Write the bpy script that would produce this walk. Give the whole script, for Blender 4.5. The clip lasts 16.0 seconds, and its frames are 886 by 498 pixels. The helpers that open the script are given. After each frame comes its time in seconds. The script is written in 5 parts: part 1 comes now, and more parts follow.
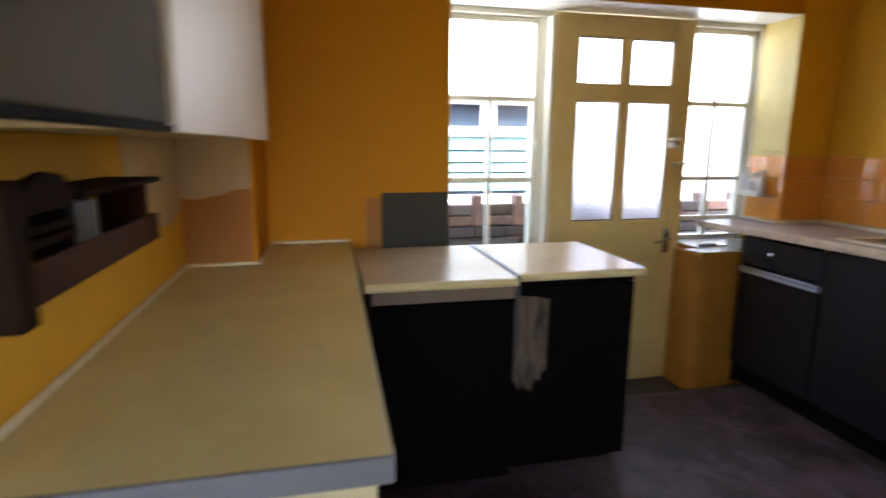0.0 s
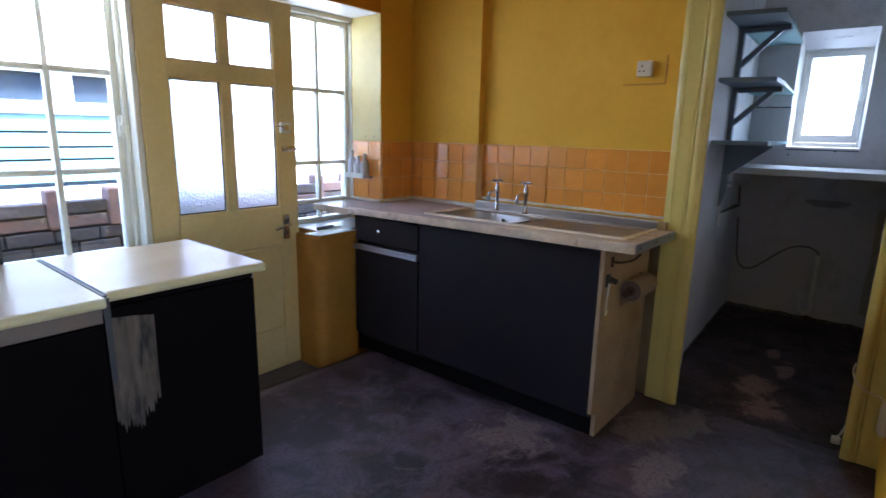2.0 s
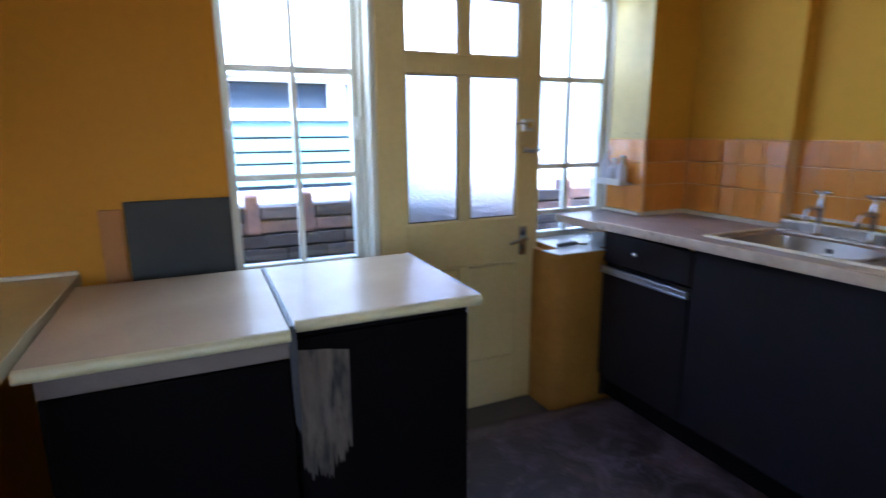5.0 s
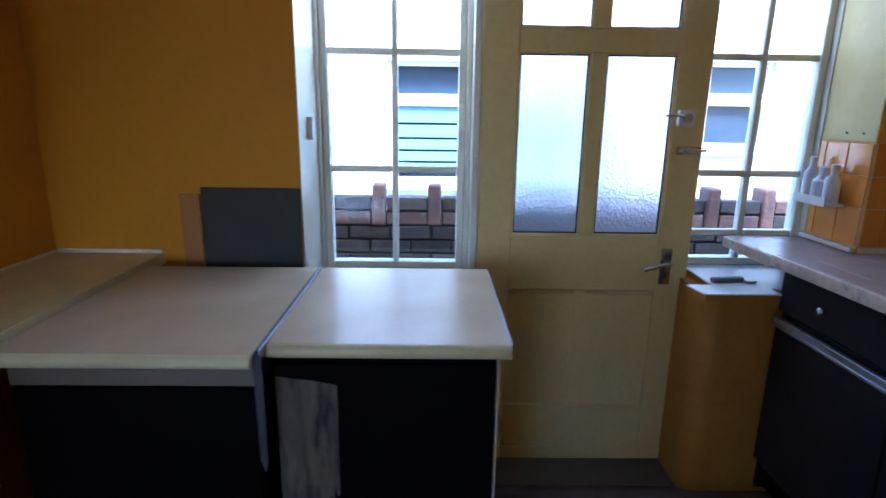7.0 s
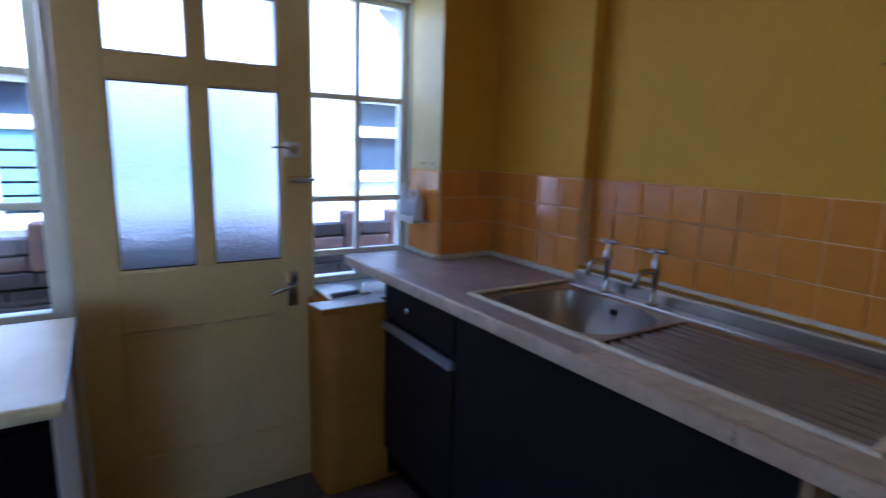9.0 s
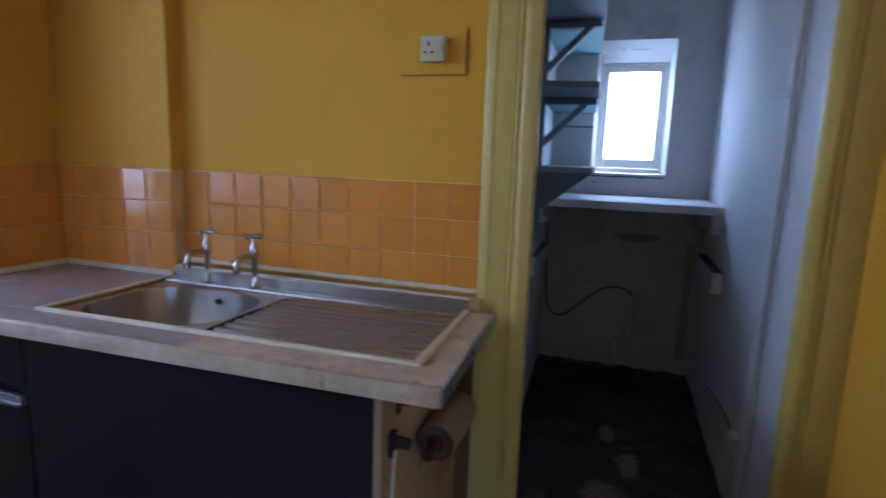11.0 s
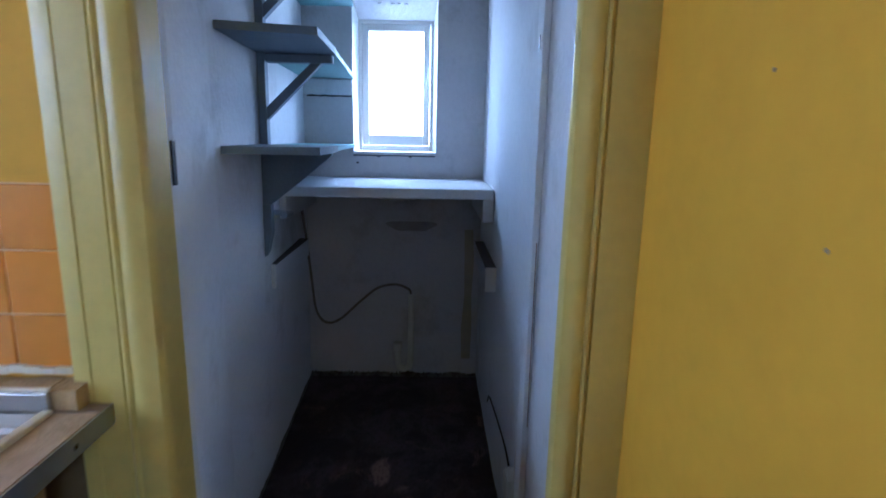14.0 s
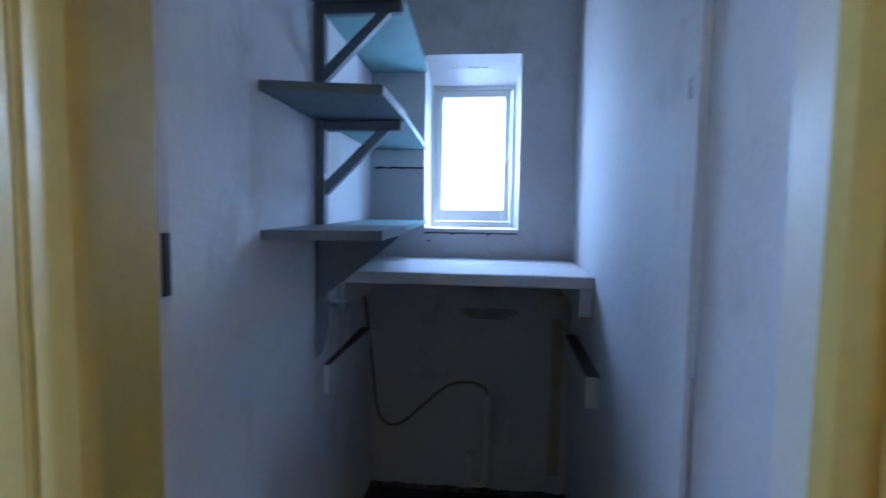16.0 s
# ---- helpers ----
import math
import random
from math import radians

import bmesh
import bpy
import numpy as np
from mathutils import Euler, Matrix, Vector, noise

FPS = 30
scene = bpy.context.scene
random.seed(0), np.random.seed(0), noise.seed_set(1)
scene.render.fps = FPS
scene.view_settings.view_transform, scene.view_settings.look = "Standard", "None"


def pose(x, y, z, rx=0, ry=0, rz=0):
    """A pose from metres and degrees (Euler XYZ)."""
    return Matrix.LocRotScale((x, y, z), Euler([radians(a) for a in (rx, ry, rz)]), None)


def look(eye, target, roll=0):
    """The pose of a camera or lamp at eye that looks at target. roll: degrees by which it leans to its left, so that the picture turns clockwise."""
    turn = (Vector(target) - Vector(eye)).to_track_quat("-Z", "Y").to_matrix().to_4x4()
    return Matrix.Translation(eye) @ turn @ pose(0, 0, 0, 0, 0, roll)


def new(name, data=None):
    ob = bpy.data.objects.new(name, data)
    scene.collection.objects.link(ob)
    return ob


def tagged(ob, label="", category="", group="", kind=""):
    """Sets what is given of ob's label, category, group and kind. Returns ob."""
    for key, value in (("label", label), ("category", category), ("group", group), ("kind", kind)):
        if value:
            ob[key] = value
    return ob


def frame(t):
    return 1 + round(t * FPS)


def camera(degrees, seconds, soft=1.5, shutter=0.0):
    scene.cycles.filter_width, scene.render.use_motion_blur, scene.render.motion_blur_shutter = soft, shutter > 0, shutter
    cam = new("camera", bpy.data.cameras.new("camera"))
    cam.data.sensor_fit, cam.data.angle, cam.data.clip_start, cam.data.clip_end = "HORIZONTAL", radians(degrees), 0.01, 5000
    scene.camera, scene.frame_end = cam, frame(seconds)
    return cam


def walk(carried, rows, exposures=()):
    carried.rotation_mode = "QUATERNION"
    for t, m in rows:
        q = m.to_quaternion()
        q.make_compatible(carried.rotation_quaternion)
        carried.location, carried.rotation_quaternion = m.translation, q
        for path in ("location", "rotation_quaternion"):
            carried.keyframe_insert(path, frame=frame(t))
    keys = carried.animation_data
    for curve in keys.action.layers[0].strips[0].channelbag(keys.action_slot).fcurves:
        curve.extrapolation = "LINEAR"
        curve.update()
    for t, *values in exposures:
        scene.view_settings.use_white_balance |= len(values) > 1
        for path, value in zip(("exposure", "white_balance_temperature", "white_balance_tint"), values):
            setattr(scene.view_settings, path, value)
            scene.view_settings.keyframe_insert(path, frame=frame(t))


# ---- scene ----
cam = camera(78.8, 16.0, shutter=0.6)
PATH = [
    (0, (-0.142, 0.0, 1.333), (0.289, 1.917, 0.957), 0.4),
    (0.2, (-0.103, 0.045, 1.35), (0.483, 1.919, 0.968), 0.6),
    (0.5, (-0.083, 0.099, 1.345), (0.711, 1.891, 0.948), 1.2),
    (1, (-0.016, 0.119, 1.333), (1.095, 1.731, 0.924), 1.1),
    (1.5, (-0.003, 0.098, 1.342), (1.36, 1.502, 0.927), 1.2),
    (2, (0.01, 0.085, 1.36), (1.519, 1.327, 0.932), 1.2),
    (2.5, (0.018, 0.096, 1.357), (1.55, 1.31, 0.933), 1.1),
    (3, (0.048, 0.113, 1.362), (1.562, 1.349, 0.942), 0.8),
    (3.5, (0.078, 0.187, 1.348), (1.528, 1.494, 0.916), 1.2),
    (4, (0.168, 0.335, 1.356), (1.457, 1.804, 0.931), 0.9),
    (4.5, (0.25, 0.419, 1.337), (1.352, 2.033, 0.909), 0.2),
    (5, (0.378, 0.512, 1.336), (1.177, 2.295, 0.907), -0.4),
    (5.2, (0.423, 0.542, 1.333), (1.07, 2.388, 0.914), -0.1),
    (7.3, (1.026, 0.761, 1.359), (1.053, 2.701, 0.876), 0.8),
    (7.5, (1.086, 0.742, 1.354), (1.186, 2.686, 0.895), 1.0),
    (8, (1.141, 0.705, 1.391), (1.565, 2.607, 0.94), 1.6),
    (8.5, (1.173, 0.66, 1.391), (1.898, 2.478, 0.98), 1.7),
    (9, (1.206, 0.62, 1.379), (2.255, 2.283, 1.015), 1.7),
    (9.5, (1.193, 0.588, 1.373), (2.548, 2.019, 1.03), 1.7),
    (10, (1.183, 0.564, 1.366), (2.792, 1.708, 1.046), 2.0),
    (10.2, (1.181, 0.56, 1.365), (2.859, 1.604, 1.059), 1.7),
    (12.3, (1.32, 0.449, 1.35), (3.277, 0.518, 0.941), 1.6),
    (12.5, (1.398, 0.434, 1.306), (3.356, 0.473, 0.9), 0.7),
    (13, (1.561, 0.358, 1.315), (3.51, 0.358, 0.866), 0.4),
    (13.5, (1.669, 0.302, 1.332), (3.615, 0.282, 0.87), 0.8),
    (14, (1.863, 0.304, 1.371), (3.822, 0.263, 0.972), 1.2),
    (14.5, (1.996, 0.313, 1.39), (3.968, 0.251, 1.06), 1.0),
    (15, (2.119, 0.33, 1.424), (4.104, 0.261, 1.194), 0.7),
    (15.5, (2.228, 0.332, 1.422), (4.221, 0.335, 1.255), 0.7),
    (16, (2.269, 0.36, 1.398), (4.251, 0.58, 1.244), 0.8),
]
EXPOSURES = [(0, 4.1, 6500, 14), (2, 4.15, 5300, 14), (3, 4.2, 5100, 15), (5, 3.95, 4950, 14), (7.5, 3.4, 4600, 13), (9, 3.2, 4550, 19), (10, 3.45, 4750, 20), (12.3, 4.35, 4650, 13), (13.5, 4.5, 4500, 13), (15, 4.5, 4450, 14), (16, 4.15, 4450, 14)]
walk(cam, [(t, look(eye, target, roll)) for t, eye, target, roll in PATH], EXPOSURES)

# ---- light: overcast daylight from the sky, through the windows and added openings behind ----
world = bpy.data.worlds.new("overcast_sky")
scene.world = world
world.use_nodes = True
wn = world.node_tree.nodes
sky = wn.new("ShaderNodeTexSky")
sky.sky_type, sky.sun_disc = "NISHITA", False
sky.sun_elevation, sky.sun_rotation = radians(60), radians(163)
sky.air_density, sky.dust_density = 1.0, 1.5
world.node_tree.links.new(sky.outputs[0], wn["Background"].inputs[0])
wn["Background"].inputs[1].default_value = 0.15
sun = new("sun", bpy.data.lights.new("sun", "SUN"))
sun.data.energy, sun.data.angle, sun.data.color = 2.0, radians(20), (1, 0.96, 0.9)
sun.matrix_world = look((0, 0, 20), (-2.4, 8, 5.5))


def sky_lamp(name, at, towards, width, height, power, colour):
    """The sky's light in the opening of a window."""
    ob = new(name, bpy.data.lights.new(name, "AREA"))
    ob.data.shape, ob.data.size, ob.data.size_y = "RECTANGLE", width, height
    ob.data.energy, ob.data.color = power, colour
    ob.matrix_world = look(at, towards)


sky_lamp("pantry_daylight", (5.055, 0.517, 1.725), (4.2, -0.05, 1.55), 0.31, 0.43, 0.23, (0.86, 0.94, 1.0))
sky_lamp("window_daylight", (0.768, 2.985, 1.80), (0.9, 1.0, 1.35), 0.50, 0.38, 0.45, (0.94, 0.98, 1.0))
sky_lamp("door_daylight", (1.519, 2.985, 1.79), (1.6, 1.0, 1.35), 0.57, 0.25, 0.36, (0.94, 0.98, 1.0))
sky_lamp("side_daylight", (2.186, 2.985, 1.80), (1.7, 1.0, 1.35), 0.42, 0.38, 0.18, (0.94, 0.98, 1.0))


# ---- materials ----
def mat(name, colour, rough=0.6, metal=0.0, second=None, scale=6.0, amount=0.5, bump=0.1, fine=120.0, dirt=None, dirt_scale=2.0,
        dirt_edge=(0.55, 0.7), dirt_rough=None, stretch=(1, 1, 1), spec=0.5, per_object=0.0, per_island=0.0, fine_amount=0.15):
    """A surface with a broad and a fine variation, patches of dirt or wear, and fine relief."""
    m = bpy.data.materials.new(name)
    m.use_nodes = True
    n, l = m.node_tree.nodes, m.node_tree.links
    b = n["Principled BSDF"]
    b.inputs["Roughness"].default_value, b.inputs["Metallic"].default_value = rough, metal
    b.inputs["Specular IOR Level"].default_value = spec
    co = n.new("ShaderNodeTexCoord")
    mp = n.new("ShaderNodeMapping")
    mp.inputs["Scale"].default_value = stretch
    l.new(co.outputs["Object"], mp.inputs[0])

    def noise_tex(size, detail=4.0, rough_=0.6):
        t = n.new("ShaderNodeTexNoise")
        t.inputs["Scale"].default_value, t.inputs["Detail"].default_value, t.inputs["Roughness"].default_value = size, detail, rough_
        l.new(mp.outputs[0], t.inputs["Vector"])
        return t

    def mix(fac, a, c):
        x = n.new("ShaderNodeMix")
        x.data_type = "RGBA"
        if isinstance(fac, float):
            x.inputs[0].default_value = fac
        else:
            l.new(fac, x.inputs[0])
        for sock, v in ((x.inputs[6], a), (x.inputs[7], c)):
            if isinstance(v, tuple):
                sock.default_value = (*v, 1)
            else:
                l.new(v, sock)
        return x.outputs[2]

    def ramp(src, lo, hi, top=1.0):
        r = n.new("ShaderNodeMapRange")
        r.inputs["From Min"].default_value, r.inputs["From Max"].default_value, r.inputs["To Max"].default_value = lo, hi, top
        l.new(src, r.inputs["Value"])
        return r.outputs[0]

    second = second or tuple(c * 0.8 for c in colour)
    broad, small = noise_tex(scale), noise_tex(fine, 2.0)
    col = mix(ramp(broad.outputs[0], 0.35, 0.65, amount), colour, second)
    col = mix(ramp(small.outputs[0], 0.4, 0.75, fine_amount), col, tuple(c * 0.7 for c in second))
    if per_object or per_island:
        src = n.new("ShaderNodeObjectInfo" if per_object else "ShaderNodeNewGeometry")
        hsv = n.new("ShaderNodeHueSaturation")
        v = per_object or per_island
        out = ramp(src.outputs["Random" if per_object else "Random Per Island"], 0.0, 1.0, 2 * v)
        add = n.new("ShaderNodeMath")
        add.inputs[1].default_value = 1 - v
        l.new(out, add.inputs[0])
        l.new(add.outputs[0], hsv.inputs["Value"])
        l.new(col, hsv.inputs["Color"])
        col = hsv.outputs[0]
    if dirt:
        d = noise_tex(dirt_scale, 6.0, 0.65)
        f = ramp(d.outputs[0], *dirt_edge)
        col = mix(f, col, dirt)
        if dirt_rough is not None:
            r = n.new("ShaderNodeMapRange")
            r.inputs["To Min"].default_value, r.inputs["To Max"].default_value = rough, dirt_rough
            l.new(f, r.inputs["Value"])
            l.new(r.outputs[0], b.inputs["Roughness"])
    l.new(col, b.inputs["Base Color"])
    if bump:
        bp = n.new("ShaderNodeBump")
        bp.inputs["Strength"].default_value, bp.inputs["Distance"].default_value = bump, 0.01
        s = n.new("ShaderNodeMath")
        l.new(broad.outputs[0], s.inputs[0])
        l.new(small.outputs[0], s.inputs[1])
        l.new(s.outputs[0], bp.inputs["Height"])
        l.new(bp.outputs[0], b.inputs["Normal"])
    return m


def glass(name, rough=0.0, tint=(0.95, 0.98, 0.97), relief=0.0, relief_scale=120.0):
    m = bpy.data.materials.new(name)
    m.use_nodes = True
    n, l = m.node_tree.nodes, m.node_tree.links
    b = n["Principled BSDF"]
    b.inputs["Base Color"].default_value = (*tint, 1)
    b.inputs["Transmission Weight"].default_value, b.inputs["Roughness"].default_value, b.inputs["IOR"].default_value = 1, rough, 1.45
    if relief:
        co, v, bp = n.new("ShaderNodeTexCoord"), n.new("ShaderNodeTexVoronoi"), n.new("ShaderNodeBump")
        v.inputs["Scale"].default_value = relief_scale
        bp.inputs["Strength"].default_value, bp.inputs["Distance"].default_value = relief, 0.004
        l.new(co.outputs["Object"], v.inputs["Vector"])
        l.new(v.outputs["Distance"], bp.inputs["Height"])
        l.new(bp.outputs[0], b.inputs["Normal"])
    return m


def ground_mat(name, dark, cloud, red, bare, patches, rough):
    """A worn floor: dark ground, paler clouds, reddish spots, and patches (x, y, half sizes) worn down to the bare screed."""
    m = bpy.data.materials.new(name)
    m.use_nodes = True
    n, l = m.node_tree.nodes, m.node_tree.links
    b = n["Principled BSDF"]
    co = n.new("ShaderNodeTexCoord").outputs["Object"]

    def noise_at(size, detail=5.0, rough_=0.62, warp=0.0):
        t = n.new("ShaderNodeTexNoise")
        for key, v in (("Scale", size), ("Detail", detail), ("Roughness", rough_), ("Distortion", warp)):
            t.inputs[key].default_value = v
        l.new(co, t.inputs["Vector"])
        return t.outputs[0]

    def calc(op, a, c, d=None):
        t = n.new("ShaderNodeMath")
        t.operation = op
        for sock, v in zip(t.inputs, (a, c, d)):
            if v is None:
                continue
            if isinstance(v, (int, float)):
                sock.default_value = v
            else:
                l.new(v, sock)
        return t.outputs[0]

    def span(src, lo, hi, top=1.0):
        t = n.new("ShaderNodeMapRange")
        t.interpolation_type = "SMOOTHSTEP"
        for key, v in (("From Min", lo), ("From Max", hi), ("To Max", top)):
            t.inputs[key].default_value = v
        l.new(src, t.inputs["Value"])
        return t.outputs[0]

    def blend(fac, a, c):
        t = n.new("ShaderNodeMix")
        t.data_type = "RGBA"
        l.new(fac, t.inputs[0])
        for sock, v in ((t.inputs[6], a), (t.inputs[7], c)):
            if isinstance(v, tuple):
                sock.default_value = (*v, 1)
            else:
                l.new(v, sock)
        return t.outputs[2]

    broad, mid, fine = noise_at(1.7, 6, 0.62, 0.4), noise_at(6.5, 6, 0.68, 0.6), noise_at(60, 3, 0.6)
    col = blend(span(calc("MULTIPLY_ADD", mid, 0.5, calc("MULTIPLY", broad, 0.5)), 0.42, 0.59), dark, cloud)
    col = blend(span(noise_at(3.4, 5, 0.7, 0.8), 0.52, 0.72, 0.75), col, red)
    worn = None
    for x, y, hx, hy in patches:
        mp = n.new("ShaderNodeMapping")
        mp.vector_type = "TEXTURE"
        mp.inputs["Location"].default_value, mp.inputs["Scale"].default_value = (x, y, 0), (hx, hy, 1)
        l.new(co, mp.inputs[0])
        ln = n.new("ShaderNodeVectorMath")
        ln.operation = "LENGTH"
        l.new(mp.outputs[0], ln.inputs[0])
        near = calc("MAXIMUM", calc("SUBTRACT", 1.6, ln.outputs["Value"]), 0.0)
        worn = near if worn is None else calc("MAXIMUM", worn, near)
    ragged = calc("MULTIPLY_ADD", calc("SUBTRACT", noise_at(7, 7, 0.68, 0.6), 0.5), 3.2, worn)
    scuff = span(noise_at(4.6, 7, 0.75, 0.9), 0.58, 0.70, 0.8)
    col = blend(scuff, col, tuple(v * 0.62 for v in bare))
    col = blend(span(ragged, 0.62, 1.15, 0.85), col, bare)
    col = blend(span(fine, 0.45, 0.72, 0.55), col, tuple(v * 0.6 for v in dark))
    l.new(col, b.inputs["Base Color"])
    l.new(calc("MULTIPLY_ADD", mid, 0.35, rough - 0.12), b.inputs["Roughness"])
    b.inputs["Specular IOR Level"].default_value = 0.45
    bp = n.new("ShaderNodeBump")
    bp.inputs["Strength"].default_value, bp.inputs["Distance"].default_value = 0.4, 0.008
    l.new(calc("ADD", calc("MULTIPLY", mid, 1.4), calc("MULTIPLY", fine, 0.5)), bp.inputs["Height"])
    l.new(bp.outputs[0], b.inputs["Normal"])
    return m


YELLOW = mat("yellow_wall_paint", (0.74, 0.405, 0.026), 0.6, spec=0.22, dirt=(0.665, 0.345, 0.022), dirt_scale=3.5, dirt_edge=(0.5, 0.8), second=(0.715, 0.39, 0.025), scale=1.6, bump=0.03, fine=25)
ORANGE = mat("orange_wall_paint", (0.60, 0.255, 0.006), 0.55, second=(0.54, 0.22, 0.005), scale=1.4, bump=0.03, fine=25, spec=0.15)
PIER_PAINT = mat("dull_ochre_paint", (0.47, 0.215, 0.028), 0.6, second=(0.38, 0.165, 0.022), scale=4, amount=0.9, bump=0.08, fine=40, fine_amount=0.3, spec=0.3)
CREAM = mat("cream_gloss_paint", (0.65, 0.52, 0.14), 0.35, second=(0.58, 0.45, 0.11), scale=5, bump=0.06, fine=40)
DOOR_CREAM = mat("door_cream_gloss", (0.74, 0.575, 0.25), 0.35, second=(0.67, 0.5, 0.19), scale=5, bump=0.06, fine=40, dirt=(0.5, 0.36, 0.14), dirt_scale=3.5, dirt_edge=(0.64, 0.9))
FRAME_CREAM = mat("pale_cream_gloss", (0.8, 0.77, 0.66), 0.35, second=(0.74, 0.69, 0.55), scale=5, bump=0.05)
WHITE = mat("white_paint", (0.78, 0.77, 0.74), 0.4, second=(0.7, 0.68, 0.63), scale=4, bump=0.05)
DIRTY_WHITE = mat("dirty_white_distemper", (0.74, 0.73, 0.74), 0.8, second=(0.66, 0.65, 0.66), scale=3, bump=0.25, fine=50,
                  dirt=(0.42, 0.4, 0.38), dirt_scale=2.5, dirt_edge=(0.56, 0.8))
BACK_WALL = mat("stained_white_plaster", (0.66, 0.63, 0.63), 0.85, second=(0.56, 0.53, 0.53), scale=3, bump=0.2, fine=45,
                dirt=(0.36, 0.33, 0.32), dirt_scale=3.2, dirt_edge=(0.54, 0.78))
CEILING = mat("ceiling_paint", (0.75, 0.72, 0.62), 0.8, bump=0.1)
FLOOR = ground_mat("worn_floor", (0.022, 0.011, 0.011), (0.118, 0.08, 0.102), (0.075, 0.033, 0.028), (0.21, 0.15, 0.132),
                   ((2.42, 0.80, 0.30, 0.13), (2.62, 0.66, 0.16, 0.12), (2.10, 0.66, 0.24, 0.10), (1.95, 1.25, 0.25, 0.18)), 0.5)
PANTRY_FLOOR = ground_mat("pantry_floor", (0.024, 0.014, 0.014), (0.092, 0.062, 0.07), (0.06, 0.032, 0.03), (0.34, 0.205, 0.175),
                          ((3.30, 0.49, 0.20, 0.11), (3.00, 0.41, 0.17, 0.10), (3.62, 0.40, 0.17, 0.06), (3.90, 0.50, 0.10, 0.05)), 0.75)
LAMINATE = mat("cream_worktop_laminate", (0.66, 0.52, 0.22), 0.3, second=(0.56, 0.42, 0.16), scale=5, amount=0.8, bump=0.03, fine=200,
               dirt=(0.5, 0.38, 0.18), dirt_scale=7, dirt_edge=(0.6, 0.8))
LAMINATE_PALE = mat("pale_worktop_laminate", (0.58, 0.46, 0.31), 0.27, second=(0.49, 0.38, 0.25), scale=4, amount=0.7, bump=0.03, fine=200,
                    dirt=(0.45, 0.35, 0.25), dirt_scale=9, dirt_edge=(0.68, 0.8))
EDGE_CREAM = mat("cream_worktop_edge", (0.62, 0.52, 0.28), 0.4, bump=0.03)
WORN_TOP = mat("worn_brown_worktop", (0.36, 0.28, 0.25), 0.38, second=(0.27, 0.2, 0.18), scale=8, amount=0.8, bump=0.12, fine=90,
               dirt=(0.46, 0.39, 0.36), dirt_scale=14, dirt_edge=(0.55, 0.7))
WORN_EDGE = mat("worn_pale_wood_edge", (0.68, 0.54, 0.4), 0.55, second=(0.48, 0.36, 0.25), scale=14, amount=0.9, bump=0.25, fine=90,
                dirt=(0.16, 0.11, 0.08), dirt_scale=18, dirt_edge=(0.6, 0.75))
BEAD = mat("cream_sealant_bead", (0.8, 0.73, 0.57), 0.5, second=(0.68, 0.58, 0.42), scale=25, amount=0.8, bump=0.3)
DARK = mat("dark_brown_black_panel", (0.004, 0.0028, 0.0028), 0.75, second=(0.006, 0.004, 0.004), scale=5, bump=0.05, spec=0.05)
NAVY = mat("dark_slate_cabinet_paint", (0.0135, 0.0098, 0.0128), 0.5, second=(0.009, 0.0065, 0.0085), scale=5, bump=0.08, spec=0.3)
PLINTH = mat("black_plinth", (0.004, 0.003, 0.003), 0.8, spec=0.1)
STEEL = mat("stainless_steel", (0.42, 0.37, 0.32), 0.34, 1.0, second=(0.37, 0.33, 0.29), scale=6, bump=0.03, fine=150, dirt=(0.36, 0.32, 0.28),
            dirt_scale=9, dirt_edge=(0.55, 0.8), dirt_rough=0.5)
CHROME = mat("worn_chrome", (0.6, 0.6, 0.6), 0.18, 1.0, bump=0.03)
ALU = mat("brushed_aluminium", (0.5, 0.52, 0.56), 0.4, 1.0, bump=0.05, stretch=(1, 12, 1))
TILE = mat("orange_glazed_tile", (0.74, 0.3, 0.04), 0.14, second=(0.69, 0.265, 0.032), scale=7, bump=0.02, fine=20, per_object=0.05)
GROUT = mat("pale_orange_grout", (0.85, 0.56, 0.25), 0.8, bump=0.2)
SHELF = mat("blue_grey_shelf_paint", (0.2, 0.24, 0.29), 0.6, second=(0.15, 0.18, 0.22), scale=7, bump=0.15, fine=60)
SHELF_TEAL = mat("pale_teal_shelf_paint", (0.24, 0.4, 0.42), 0.6, second=(0.2, 0.33, 0.36), scale=7, bump=0.15, fine=60)
BLACK = mat("black_plastic", (0.015, 0.015, 0.016), 0.4, bump=0.05)
GREY_BOARD = mat("grey_green_board", (0.042, 0.038, 0.027), 0.7, second=(0.028, 0.026, 0.019), scale=5, bump=0.05)
BARE = mat("bare_scraped_chipboard", (0.16, 0.115, 0.072), 0.8, second=(0.07, 0.05, 0.034), scale=9, amount=0.9, bump=0.25, stretch=(3, 3, 0.5),
           dirt=(0.006, 0.0045, 0.004), dirt_scale=7, dirt_edge=(0.5, 0.66))
WOOD_DARK = mat("dark_stained_wood", (0.020, 0.010, 0.006), 0.75, spec=0.05, second=(0.015, 0.007, 0.0045), scale=12, stretch=(4, 0.6, 4), bump=0.12)
WOOD_RED = mat("reddish_brown_wood", (0.075, 0.03, 0.018), 0.7, spec=0.08, second=(0.04, 0.017, 0.011), scale=12, stretch=(4, 0.6, 4), bump=0.12)
GREY_DOOR = mat("grey_cupboard_front", (0.09, 0.073, 0.046), 0.75, spec=0.15, second=(0.075, 0.06, 0.038), scale=4, bump=0.04)
